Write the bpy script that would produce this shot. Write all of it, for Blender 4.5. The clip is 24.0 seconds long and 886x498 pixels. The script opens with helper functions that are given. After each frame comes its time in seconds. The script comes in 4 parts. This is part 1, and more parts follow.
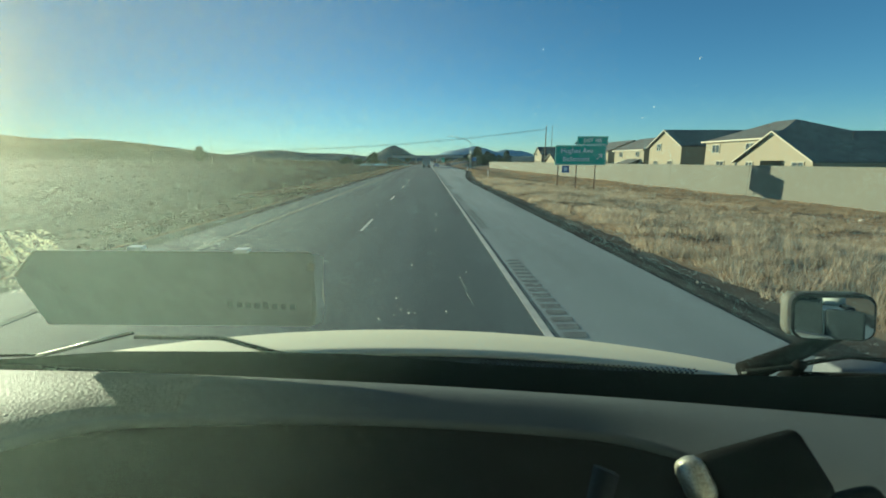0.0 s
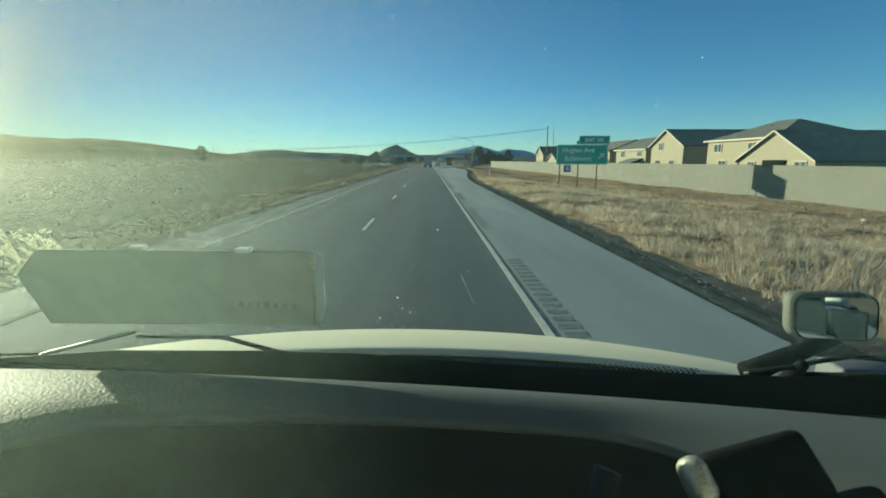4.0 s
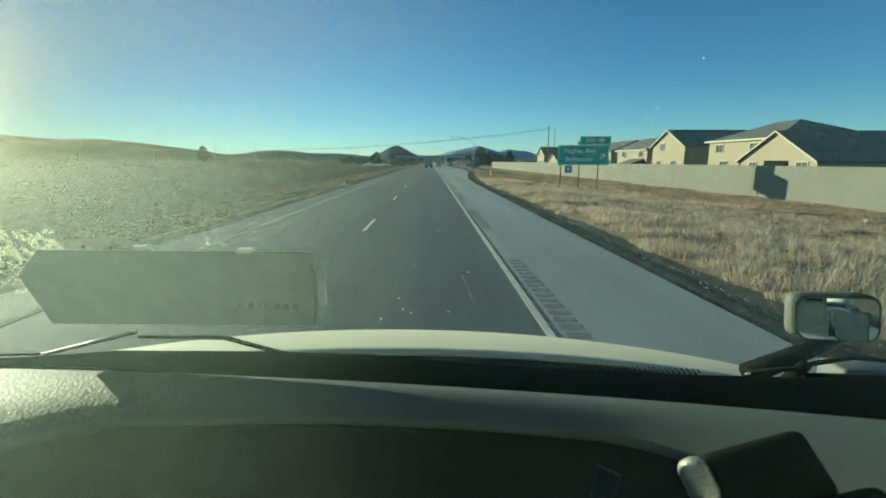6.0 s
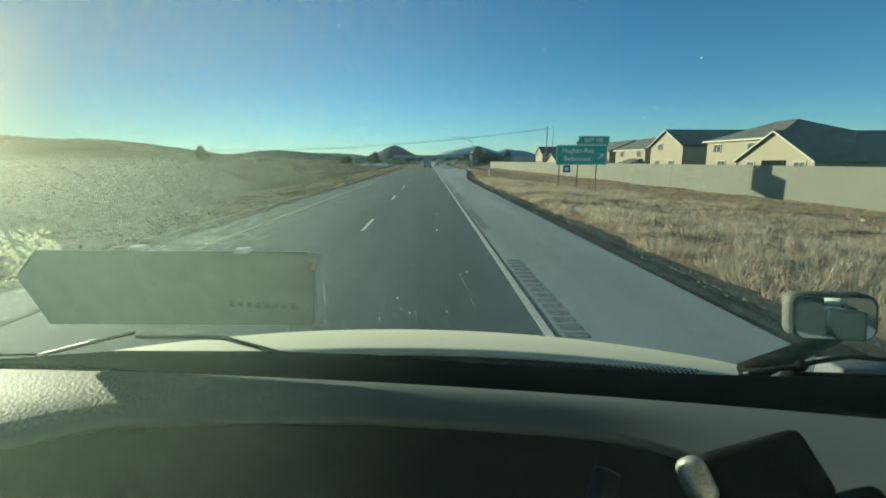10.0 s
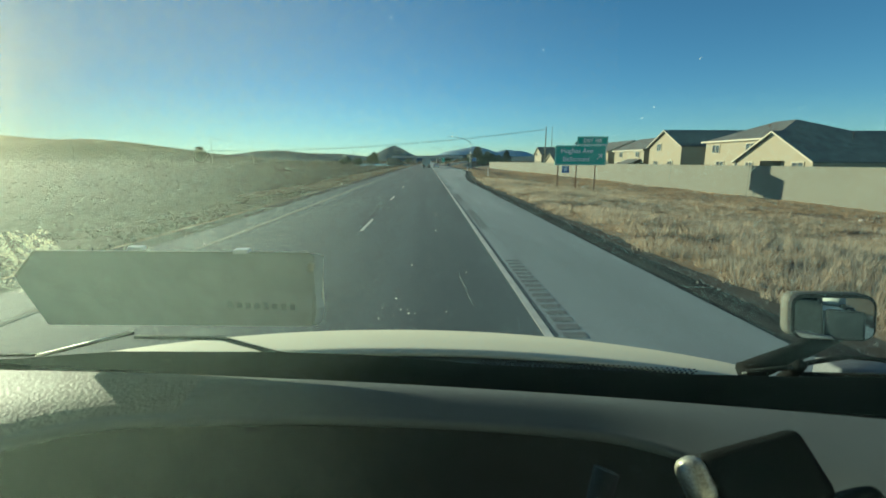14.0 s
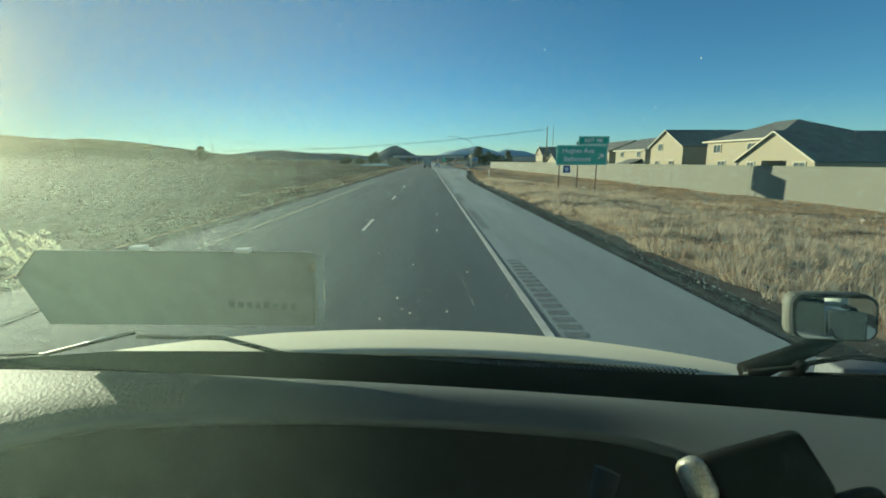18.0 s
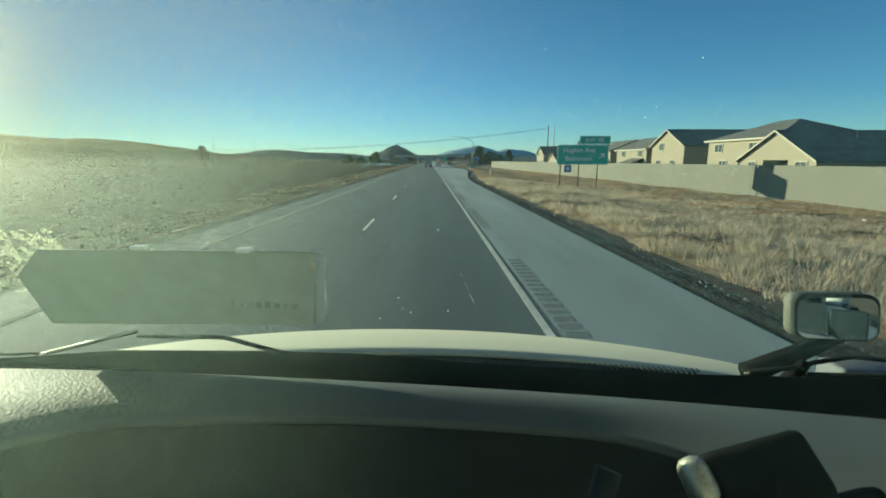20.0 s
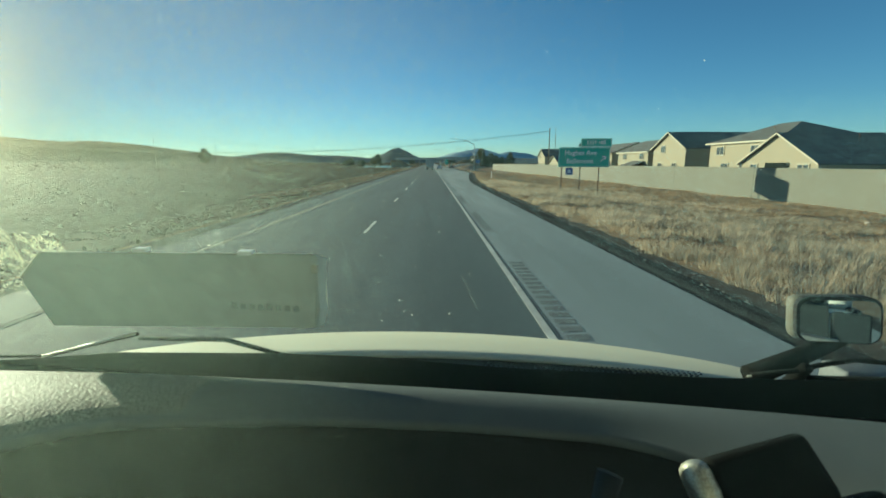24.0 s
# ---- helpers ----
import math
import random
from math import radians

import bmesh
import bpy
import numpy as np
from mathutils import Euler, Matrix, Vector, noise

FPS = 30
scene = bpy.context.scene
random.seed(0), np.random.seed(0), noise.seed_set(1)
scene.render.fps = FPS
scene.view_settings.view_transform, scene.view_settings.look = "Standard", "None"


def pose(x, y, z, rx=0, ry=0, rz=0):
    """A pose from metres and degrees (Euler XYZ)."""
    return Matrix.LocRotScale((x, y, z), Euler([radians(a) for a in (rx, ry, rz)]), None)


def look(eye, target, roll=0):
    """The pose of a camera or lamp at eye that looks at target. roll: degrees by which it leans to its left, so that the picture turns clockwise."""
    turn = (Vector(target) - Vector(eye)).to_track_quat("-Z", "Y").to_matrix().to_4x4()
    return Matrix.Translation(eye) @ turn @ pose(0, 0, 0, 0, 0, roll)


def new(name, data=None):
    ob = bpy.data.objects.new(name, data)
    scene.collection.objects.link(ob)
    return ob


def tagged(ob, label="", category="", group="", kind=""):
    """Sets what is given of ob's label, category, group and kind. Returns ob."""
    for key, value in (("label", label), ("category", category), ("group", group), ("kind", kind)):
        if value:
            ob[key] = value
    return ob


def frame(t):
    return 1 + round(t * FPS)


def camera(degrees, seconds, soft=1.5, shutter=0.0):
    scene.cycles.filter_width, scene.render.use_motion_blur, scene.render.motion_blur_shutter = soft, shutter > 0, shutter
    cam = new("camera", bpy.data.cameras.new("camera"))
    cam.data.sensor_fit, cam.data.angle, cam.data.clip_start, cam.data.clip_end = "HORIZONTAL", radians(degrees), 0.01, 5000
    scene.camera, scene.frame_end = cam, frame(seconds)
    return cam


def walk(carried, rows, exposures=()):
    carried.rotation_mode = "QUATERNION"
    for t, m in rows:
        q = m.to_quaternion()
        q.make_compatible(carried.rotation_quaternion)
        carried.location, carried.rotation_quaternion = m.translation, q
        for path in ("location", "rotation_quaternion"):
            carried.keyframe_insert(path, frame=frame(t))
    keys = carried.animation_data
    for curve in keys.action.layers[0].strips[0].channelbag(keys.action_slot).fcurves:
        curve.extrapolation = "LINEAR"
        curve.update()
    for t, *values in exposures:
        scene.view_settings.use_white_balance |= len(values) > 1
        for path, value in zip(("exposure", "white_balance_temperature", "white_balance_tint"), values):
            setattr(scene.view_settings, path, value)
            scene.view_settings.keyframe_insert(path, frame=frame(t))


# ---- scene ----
# A lorry cab on a straight two-lane carriageway: x to the right, y along the road, z up from the asphalt.
EYE = (0.0, 0.0, 2.32)
cam = camera(90.0, 24.0, soft=1.8)
# a small phone lens, focused far down the road
cam.data.dof.use_dof, cam.data.dof.focus_distance, cam.data.dof.aperture_fstop = True, 12.0, 10.0
# seconds, yaw, pitch: the camera stands in its holder on the dashboard and shakes with the cab
SHAKE = [(0, -1.93, -11.25), (0.5, -2.00, -11.25), (1, -2.00, -11.30), (1.5, -1.93, -11.25), (2, -1.78, -11.25), (2.5, -1.78, -11.30),
         (4.5, -1.73, -11.32), (5, -1.76, -11.32), (5.5, -1.71, -11.32), (6, -1.60, -11.25), (6.5, -1.69, -11.12), (7, -1.64, -11.25),
         (7.5, -1.58, -11.30), (8, -1.57, -11.25), (8.5, -1.71, -11.25), (9, -1.78, -11.30), (9.5, -1.80, -11.27), (10, -1.80, -11.28),
         (10.5, -1.90, -11.12), (12.5, -1.92, -11.23), (13, -1.81, -11.25), (13.5, -1.90, -11.12), (14, -1.93, -11.23), (14.5, -1.93, -11.05),
         (15, -1.92, -11.10), (15.5, -1.80, -11.10), (16, -1.71, -11.12), (16.5, -1.64, -11.15), (17, -1.58, -11.25), (17.5, -1.76, -11.25),
         (18, -1.79, -11.25), (18.5, -1.78, -11.25), (20.5, -1.64, -11.32), (21, -1.62, -11.27), (21.5, -1.58, -11.25), (22, -1.69, -11.22),
         (22.5, -1.69, -11.12), (23, -1.58, -11.05), (23.5, -1.56, -11.02), (24, -1.49, -10.99)]
walk(cam, [(t, pose(*EYE, 90 + pitch, 0, yaw)) for t, yaw, pitch in SHAKE], exposures=[(0, 1.1, 5940, -22.5), (24, 1.1, 5940, -22.5)])

# ---- light: a low winter sun from the left, a little ahead ----
SUN_TURN, SUN_HEIGHT = radians(-51.5), radians(9.2)
world = bpy.data.worlds.new("sky")
scene.world = world
world.use_nodes = True
wn = world.node_tree
sky = wn.nodes.new("ShaderNodeTexSky")
sky.sky_type, sky.sun_disc = "NISHITA", False
sky.sun_elevation, sky.sun_rotation = SUN_HEIGHT, SUN_TURN
sky.altitude, sky.air_density, sky.dust_density, sky.ozone_density = 2100, 1.0, 0.05, 3.5
wn.nodes["Background"].inputs["Strength"].default_value = 0.065
wn.links.new(sky.outputs[0], wn.nodes["Background"].inputs["Color"])
sun_way = Vector((math.sin(SUN_TURN) * math.cos(SUN_HEIGHT), math.cos(SUN_TURN) * math.cos(SUN_HEIGHT), math.sin(SUN_HEIGHT)))
sun = new("sun", bpy.data.lights.new("sun", "SUN"))
sun.data.energy, sun.data.angle, sun.data.color = 5.0, radians(0.53), (1.0, 0.85, 0.62)
sun.matrix_world = look(sun_way * 100, (0, 0, 0))


# ---- materials ----
def mat(name, base, rough=0.8, metal=0.0, vary=0.25, size=0.5, fine=0.0, bump=0.0, other=None, pieces=0.0, coat=0.0, spec=0.5, leafy=0.0, along=1.0):
    """Base colour varied by two noises (size: metres of the large one; fine: of the small one), with bump and a second colour."""
    m = bpy.data.materials.new(name)
    m.use_nodes = True
    nt = m.node_tree
    b = nt.nodes["Principled BSDF"]
    b.inputs["Roughness"].default_value, b.inputs["Metallic"].default_value = rough, metal
    b.inputs["Coat Weight"].default_value = coat
    b.inputs["Specular IOR Level"].default_value = spec
    where = nt.nodes.new("ShaderNodeTexCoord")
    src = nt.nodes.new("ShaderNodeNewGeometry")
    big = nt.nodes.new("ShaderNodeTexNoise")
    big.inputs["Scale"].default_value, big.inputs["Detail"].default_value = 1 / size, 4
    drawn = nt.nodes.new("ShaderNodeVectorMath")
    drawn.operation = "MULTIPLY"
    drawn.inputs[1].default_value = (1, along, 1)
    nt.links.new(src.outputs["Position"], drawn.inputs[0])
    nt.links.new(drawn.outputs[0], big.inputs["Vector"])
    small = nt.nodes.new("ShaderNodeTexNoise")
    small.inputs["Scale"].default_value, small.inputs["Detail"].default_value = 1 / (fine or size / 12), 3
    nt.links.new(src.outputs["Position"], small.inputs["Vector"])
    mix = nt.nodes.new("ShaderNodeMix")
    mix.data_type = "RGBA"
    lo = [c * (1 - vary) for c in base]
    hi = list(other) if other else [min(1, c * (1 + vary)) for c in base]
    mix.inputs["A"].default_value, mix.inputs["B"].default_value = (*lo, 1), (*hi, 1)
    avg = nt.nodes.new("ShaderNodeMath")
    avg.operation = "MULTIPLY_ADD"
    avg.inputs[1].default_value = 0.5
    half = nt.nodes.new("ShaderNodeMath")
    half.operation = "MULTIPLY"
    half.inputs[1].default_value = 0.5
    nt.links.new(small.outputs["Fac"], half.inputs[0])
    nt.links.new(big.outputs["Fac"], avg.inputs[0])
    nt.links.new(half.outputs[0], avg.inputs[2])
    ramp = nt.nodes.new("ShaderNodeMapRange")
    ramp.inputs["From Min"].default_value, ramp.inputs["From Max"].default_value = 0.3, 0.7
    nt.links.new(avg.outputs[0], ramp.inputs["Value"])
    nt.links.new(ramp.outputs[0], mix.inputs["Factor"])
    out = mix.outputs["Result"]
    if pieces:
        info = nt.nodes.new("ShaderNodeNewGeometry")
        hsv = nt.nodes.new("ShaderNodeHueSaturation")
        val = nt.nodes.new("ShaderNodeMapRange")
        val.inputs["To Min"].default_value, val.inputs["To Max"].default_value = 1 - pieces, 1 + pieces
        nt.links.new(info.outputs["Random Per Island"], val.inputs["Value"])
        nt.links.new(val.outputs[0], hsv.inputs["Value"])
        nt.links.new(out, hsv.inputs["Color"])
        out = hsv.outputs[0]
    nt.links.new(out, b.inputs["Base Color"])
    if leafy:
        thin = nt.nodes.new("ShaderNodeBsdfTranslucent")
        both = nt.nodes.new("ShaderNodeMixShader")
        both.inputs[0].default_value = leafy
        nt.links.new(out, thin.inputs["Color"])
        nt.links.new(b.outputs[0], both.inputs[1])
        nt.links.new(thin.outputs[0], both.inputs[2])
        nt.links.new(both.outputs[0], nt.nodes["Material Output"].inputs[0])
    if bump:
        bp = nt.nodes.new("ShaderNodeBump")
        bp.inputs["Strength"].default_value, bp.inputs["Distance"].default_value = bump, (fine or size / 12) * 0.4
        nt.links.new(small.outputs["Fac"], bp.inputs["Height"])
        nt.links.new(bp.outputs[0], b.inputs["Normal"])
    return m


ASPHALT = mat("asphalt", (0.049, 0.06, 0.07), 0.85, vary=0.25, size=0.9, fine=0.03, bump=0.4, other=(0.082, 0.098, 0.11), along=0.03, spec=0.25)
SHOULDER = mat("shoulder_asphalt", (0.14, 0.165, 0.175), 0.9, vary=0.22, size=1.6, fine=0.03, bump=0.3, other=(0.24, 0.275, 0.285), along=0.1)
GROOVE = mat("groove_grit", (0.1, 0.114, 0.118), 0.95, vary=0.3, size=0.2, fine=0.02, bump=0.6)
PAINT = mat("road_paint", (0.42, 0.41, 0.37), 0.7, vary=0.35, size=0.3, fine=0.02, bump=0.2)
YELLOW_PAINT = mat("yellow_road_paint", (0.24, 0.235, 0.2), 0.95, vary=0.3, size=0.4, fine=0.02, bump=0.2, spec=0.05)
SOIL = mat("dry_soil", (0.25, 0.175, 0.115), 1.0, vary=0.4, size=4.0, fine=0.18, bump=0.4, other=(0.38, 0.275, 0.17), along=0.6, spec=0.1)
CINDER = mat("dark_gravel", (0.024, 0.025, 0.025), 1.0, vary=0.3, size=0.8, fine=0.05, bump=0.6, other=(0.046, 0.045, 0.042), spec=0.05)
DIRT = mat("brown_grit", (0.07, 0.058, 0.047), 1.0, vary=0.35, size=0.9, fine=0.06, bump=0.6, other=(0.14, 0.112, 0.085), spec=0.1)
PALE_STRAW = mat("bleached_bunch_grass", (0.42, 0.345, 0.25), 0.8, vary=0.3, size=3.0, fine=0.5, other=(0.6, 0.5, 0.37), pieces=0.25, leafy=0.5)
STRAW = mat("dry_grass", (0.3, 0.212, 0.135), 0.8, vary=0.35, size=5.0, fine=0.5, other=(0.49, 0.37, 0.245), pieces=0.2, leafy=0.55)
SAGE = mat("grey_brush", (0.23, 0.19, 0.14), 0.85, vary=0.3, size=2.0, fine=0.2, pieces=0.35, leafy=0.3)
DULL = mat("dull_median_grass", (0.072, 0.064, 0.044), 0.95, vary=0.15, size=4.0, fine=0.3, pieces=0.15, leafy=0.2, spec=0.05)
STUCCO_WALL = mat("wall_block", (0.116, 0.113, 0.095), 0.9, vary=0.12, size=4.0, fine=0.06, bump=0.3)
CREAM = mat("cream_stucco", (0.225, 0.195, 0.142), 0.9, vary=0.08, size=2.0, fine=0.04, bump=0.2)
TAN = mat("tan_stucco", (0.215, 0.19, 0.14), 0.9, vary=0.08, size=2.0, fine=0.04, bump=0.2)
TRIM = mat("white_trim", (0.34, 0.31, 0.24), 0.7, vary=0.06, size=1.0, fine=0.05)
SHINGLE = mat("asphalt_shingle", (0.05, 0.053, 0.058), 0.9, vary=0.3, size=1.0, fine=0.1, bump=0.6, other=(0.13, 0.125, 0.12))
WINDOW = mat("window_glass", (0.05, 0.06, 0.07), 0.08, vary=0.1, size=2.0)
STEEL = mat("galvanised_steel", (0.42, 0.42, 0.4), 0.45, 0.7, vary=0.15, size=0.4, fine=0.03)
RUST = mat("weathered_steel", (0.14, 0.09, 0.065), 0.8, 0.3, vary=0.25, size=0.4, fine=0.03)
GREEN = mat("sign_green", (0.03, 0.42, 0.27), 0.45, vary=0.12, size=0.8)
BROWN = mat("sign_brown", (0.1, 0.05, 0.035), 0.45, vary=0.12, size=0.8)
BLUE = mat("sign_blue", (0.02, 0.1, 0.32), 0.45, vary=0.12, size=0.8)
WHITE = mat("sign_white", (0.88, 0.88, 0.85), 0.5, vary=0.06, size=0.5)
WOOD = mat("pole_wood", (0.13, 0.09, 0.06), 0.9, vary=0.3, size=0.5, fine=0.04, bump=0.5)
CABLE = mat("cable_black", (0.03, 0.03, 0.03), 0.6, vary=0.1)
BARK = mat("bark", (0.09, 0.06, 0.04), 0.95, vary=0.3, size=0.3, fine=0.04, bump=0.9)
NEEDLE = mat("pine_needles", (0.04, 0.06, 0.025), 0.75, vary=0.3, size=1.5, fine=0.2, pieces=0.4)
# the blue in this base colour stands in for aerial haze
HAZED_FOREST = mat("hazed_far_forest", (0.1, 0.145, 0.175), 0.95, vary=0.3, size=60.0, fine=9.0, bump=0.7, other=(0.11, 0.135, 0.14), spec=0.05)
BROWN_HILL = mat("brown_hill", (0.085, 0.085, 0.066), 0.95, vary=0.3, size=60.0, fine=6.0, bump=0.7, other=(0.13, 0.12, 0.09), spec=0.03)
# distance haze painted in: pale blue base colour
HAZED_ROCK = mat("hazed_far_mountain", (0.26, 0.37, 0.44), 0.95, vary=0.2, size=120.0, fine=20.0, bump=0.6)
STONE = mat("verge_stone", (0.19, 0.175, 0.15), 0.9, vary=0.3, size=0.3, fine=0.03, pieces=0.4)
CONCRETE = mat("concrete", (0.38, 0.36, 0.32), 0.85, vary=0.2, size=1.5, fine=0.06, bump=0.3)
WATER = mat("pond_water", (0.03, 0.06, 0.09), 0.12, vary=0.1, size=8.0, fine=0.6, bump=0.15)
RED = mat("red_canopy", (0.5, 0.05, 0.04), 0.5, vary=0.1, size=2.0)
TRAILER = mat("trailer_grey", (0.3, 0.3, 0.29), 0.5, vary=0.08, size=1.0)
RUBBER = mat("black_rubber", (0.005, 0.006, 0.006), 0.85, vary=0.2, size=0.1, spec=0.08)
HOOD_WHITE = mat("hood_white_paint", (0.57, 0.535, 0.4), 0.5, vary=0.05, size=0.5, fine=0.01, spec=0.25)
SHELL = mat("mirror_shell_grey", (0.1, 0.1, 0.086), 0.6, vary=0.1, size=0.1, spec=0.2)
DASH = mat("dash_grey_vinyl", (0.094, 0.107, 0.112), 0.75, vary=0.15, size=0.06, fine=0.0042, bump=0.13, other=(0.093, 0.104, 0.106), spec=0.12)
DASH_COARSE = mat("dash_coarse_grain_vinyl", (0.092, 0.092, 0.08), 0.65, vary=0.15, size=0.06, fine=0.0065, bump=0.85, other=(0.108, 0.106, 0.098), spec=0.2)
WIPER = mat("weathered_black_rubber", (0.013, 0.015, 0.015), 0.85, vary=0.2, size=0.1, spec=0.06)
COWL = mat("cowl_plastic", (0.12, 0.13, 0.14), 0.7, vary=0.2, size=0.1, spec=0.3)
CAB_SKIN = mat("cab_dark_paint", (0.018, 0.024, 0.03), 0.6, vary=0.08, size=0.5, spec=0.15)
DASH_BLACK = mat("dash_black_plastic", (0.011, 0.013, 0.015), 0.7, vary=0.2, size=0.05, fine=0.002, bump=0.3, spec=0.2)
HEADLINER = mat("cab_lining_grey", (0.62, 0.62, 0.59), 0.9, vary=0.1, size=0.2, fine=0.004, bump=0.3)
FRIT = mat("black_glass_border", (0.03, 0.036, 0.036), 0.35, vary=0.1)
BOXGREY = mat("unit_grey_plastic", (0.52, 0.54, 0.51), 0.5, vary=0.15, size=0.05, fine=0.002, bump=0.15)
PRINT = mat("unit_dark_print", (0.3, 0.32, 0.3), 0.5, vary=0.1)
CHROME = mat("chrome", (0.5, 0.48, 0.4), 0.38, 1.0, vary=0.1, size=0.02)
WORN = mat("worn_metal", (0.36, 0.35, 0.28), 0.5, 0.85, vary=0.5, size=0.02, fine=0.003, bump=0.3, other=(0.6, 0.58, 0.48))
MIRROR = mat("mirror_glass", (0.62, 0.68, 0.68), 0.02, 1.0, vary=0.02)
SPECK = mat("bug_specks", (0.7, 0.7, 0.62), 0.9, vary=0.1, size=0.01, leafy=0.8)
SPLASH = mat("pale_splash", (0.85, 0.8, 0.6), 0.9, vary=0.3, size=0.01, leafy=0.6, pieces=0.4)
LAMP_GLASS = mat("lamp_lens", (0.5, 0.5, 0.48), 0.3, vary=0.1)
CAR_WHITE = mat("car_white", (0.6, 0.6, 0.6), 0.3, vary=0.05, coat=0.5)
CAR_DARK = mat("car_dark", (0.03, 0.032, 0.04), 0.3, vary=0.05, coat=0.5)


def veil_material(name, colour):
    """Translucent specks that pass most light; their colour imitates haze and sun glare."""
    m = bpy.data.materials.new(name)
    m.use_nodes = True
    nt = m.node_tree
    nt.nodes.remove(nt.nodes["Principled BSDF"])
    thin, face, both = nt.nodes.new("ShaderNodeBsdfTranslucent"), nt.nodes.new("ShaderNodeBsdfDiffuse"), nt.nodes.new("ShaderNodeMixShader")
    info, tone, mix = nt.nodes.new("ShaderNodeNewGeometry"), nt.nodes.new("ShaderNodeMapRange"), nt.nodes.new("ShaderNodeHueSaturation")
    tone.inputs["To Min"].default_value, tone.inputs["To Max"].default_value = 0.8, 1.2
    mix.inputs["Color"].default_value = (*colour, 1)
    nt.links.new(info.outputs["Random Per Island"], tone.inputs["Value"])
    nt.links.new(tone.outputs[0], mix.inputs["Value"])
    for node, slot in ((thin, 1), (face, 2)):
        nt.links.new(mix.outputs[0], node.inputs["Color"])
        nt.links.new(node.outputs[0], both.inputs[slot])
    both.inputs[0].default_value = 0.15
    nt.links.new(both.outputs[0], nt.nodes["Material Output"].inputs[0])
    return m


# tints of haze, veiling glare and sun glow, put into the specks' colours
GREEN_VEIL = veil_material("glare_veil", (0.78, 0.95, 0.78))
DIM_VEIL = veil_material("faint_haze_veil", (0.36, 0.56, 0.61))
WARM_VEIL = veil_material("warm_haze_veil", (0.38, 0.32, 0.18))
GLOW_VEIL = veil_material("sun_glow_veil", (0.86, 0.81, 0.68))


# ---- mesh helpers ----
class Shape:
    """Collects corners and faces of one mesh."""

    def __init__(self):
        self.v, self.f = [], []

    def add(self, verts, faces):
        n = len(self.v)
        self.v += [tuple(p) for p in verts]
        self.f += [tuple(n + i for i in face) for face in faces]
        return self

    def box(self, c, s, turn=None, bevel=0.0):
        """A block of sizes s about c; bevel rounds off its edges."""
        x, y, z = (d / 2 for d in s)
        if not bevel:
            vs = [Vector((i * x, j * y, k * z)) for i in (-1, 1) for j in (-1, 1) for k in (-1, 1)]
            fs = [(0, 1, 3, 2), (4, 6, 7, 5), (0, 4, 5, 1), (2, 3, 7, 6), (0, 2, 6, 4), (1, 5, 7, 3)]
        else:
            bm = bmesh.new()
            bmesh.ops.create_cube(bm, size=1)
            for q in bm.verts:
                q.co = Vector((q.co.x * s[0], q.co.y * s[1], q.co.z * s[2]))
            bmesh.ops.bevel(bm, geom=list(bm.edges), offset=bevel, segments=3, affect="EDGES", profile=0.5)
            vs, fs = [q.co.copy() for q in bm.verts], [[q.index for q in face.verts] for face in bm.faces]
            bm.free()
        if turn:
            vs = [turn @ p for p in vs]
        return self.add([p + Vector(c) for p in vs], fs)

    def tube(self, path, radii, n=10, ends=True):
        """A round bar along a path."""
        path = [Vector(p) for p in path]
        rings = []
        for i, p in enumerate(path):
            d = (path[min(i + 1, len(path) - 1)] - path[max(i - 1, 0)]).normalized()
            a = d.orthogonal().normalized() if abs(d.z) < 0.9 else Vector((1, 0, 0)).cross(d).normalized()
            if abs(d.z) < 0.9:
                a = d.cross(Vector((0, 0, 1))).normalized()
            b = d.cross(a)
            r = radii[i] if isinstance(radii, (list, tuple)) else radii
            rings.append([p + a * (r * math.cos(2 * math.pi * k / n)) + b * (r * math.sin(2 * math.pi * k / n)) for k in range(n)])
        vs = [p for ring in rings for p in ring]
        fs = [(i * n + k, i * n + (k + 1) % n, (i + 1) * n + (k + 1) % n, (i + 1) * n + k) for i in range(len(path) - 1) for k in range(n)]
        if ends:
            fs += [tuple(range(n))[::-1], tuple((len(path) - 1) * n + k for k in range(n))]
        return self.add(vs, fs)

    def sheet(self, us, vs, fn, close=False):
        """A surface fn(u, v) over two lists of parameters."""
        pts = [fn(u, v) for v in vs for u in us]
        n = len(us)
        return self.add(pts, [(j * n + i, j * n + i + 1, (j + 1) * n + i + 1, (j + 1) * n + i) for j in range(len(vs) - 1) for i in range(n - 1)])

    def prism(self, outline, a, b):
        """An outline of 3D points swept by the vector from a to b."""
        d = Vector(b) - Vector(a)
        n = len(outline)
        lo = [Vector(p) for p in outline]
        return self.add(lo + [p + d for p in lo], [tuple(range(n))[::-1], tuple(range(n, 2 * n))] + [(i, (i + 1) % n, n + (i + 1) % n, n + i) for i in range(n)])

    def mesh(self, name, material, smooth=False):
        me = bpy.data.meshes.new(name)
        me.from_pydata(self.v, [], self.f)
        me.materials.append(material)
        if smooth:
            me.polygons.foreach_set("use_smooth", [True] * len(me.polygons))
        me.update()
        return me


def part(name, shape, material, parent, label="", smooth=False, kind="", thick=0.0):
    ob = new(name, shape.mesh(name, material, smooth))
    if parent:
        ob.parent = parent
    if thick:
        mod = ob.modifiers.new("thickness", "SOLIDIFY")
        mod.thickness, mod.offset = thick, -1
    return tagged(ob, label, kind=kind)


def thing(name, at, label, category, group="", turn=0.0):
    ob = new(name)
    ob.matrix_world = pose(*at, 0, 0, turn)
    return tagged(ob, label, category, group)


def lin(a, b, n):
    return [a + (b - a) * i / (n - 1) for i in range(n)]


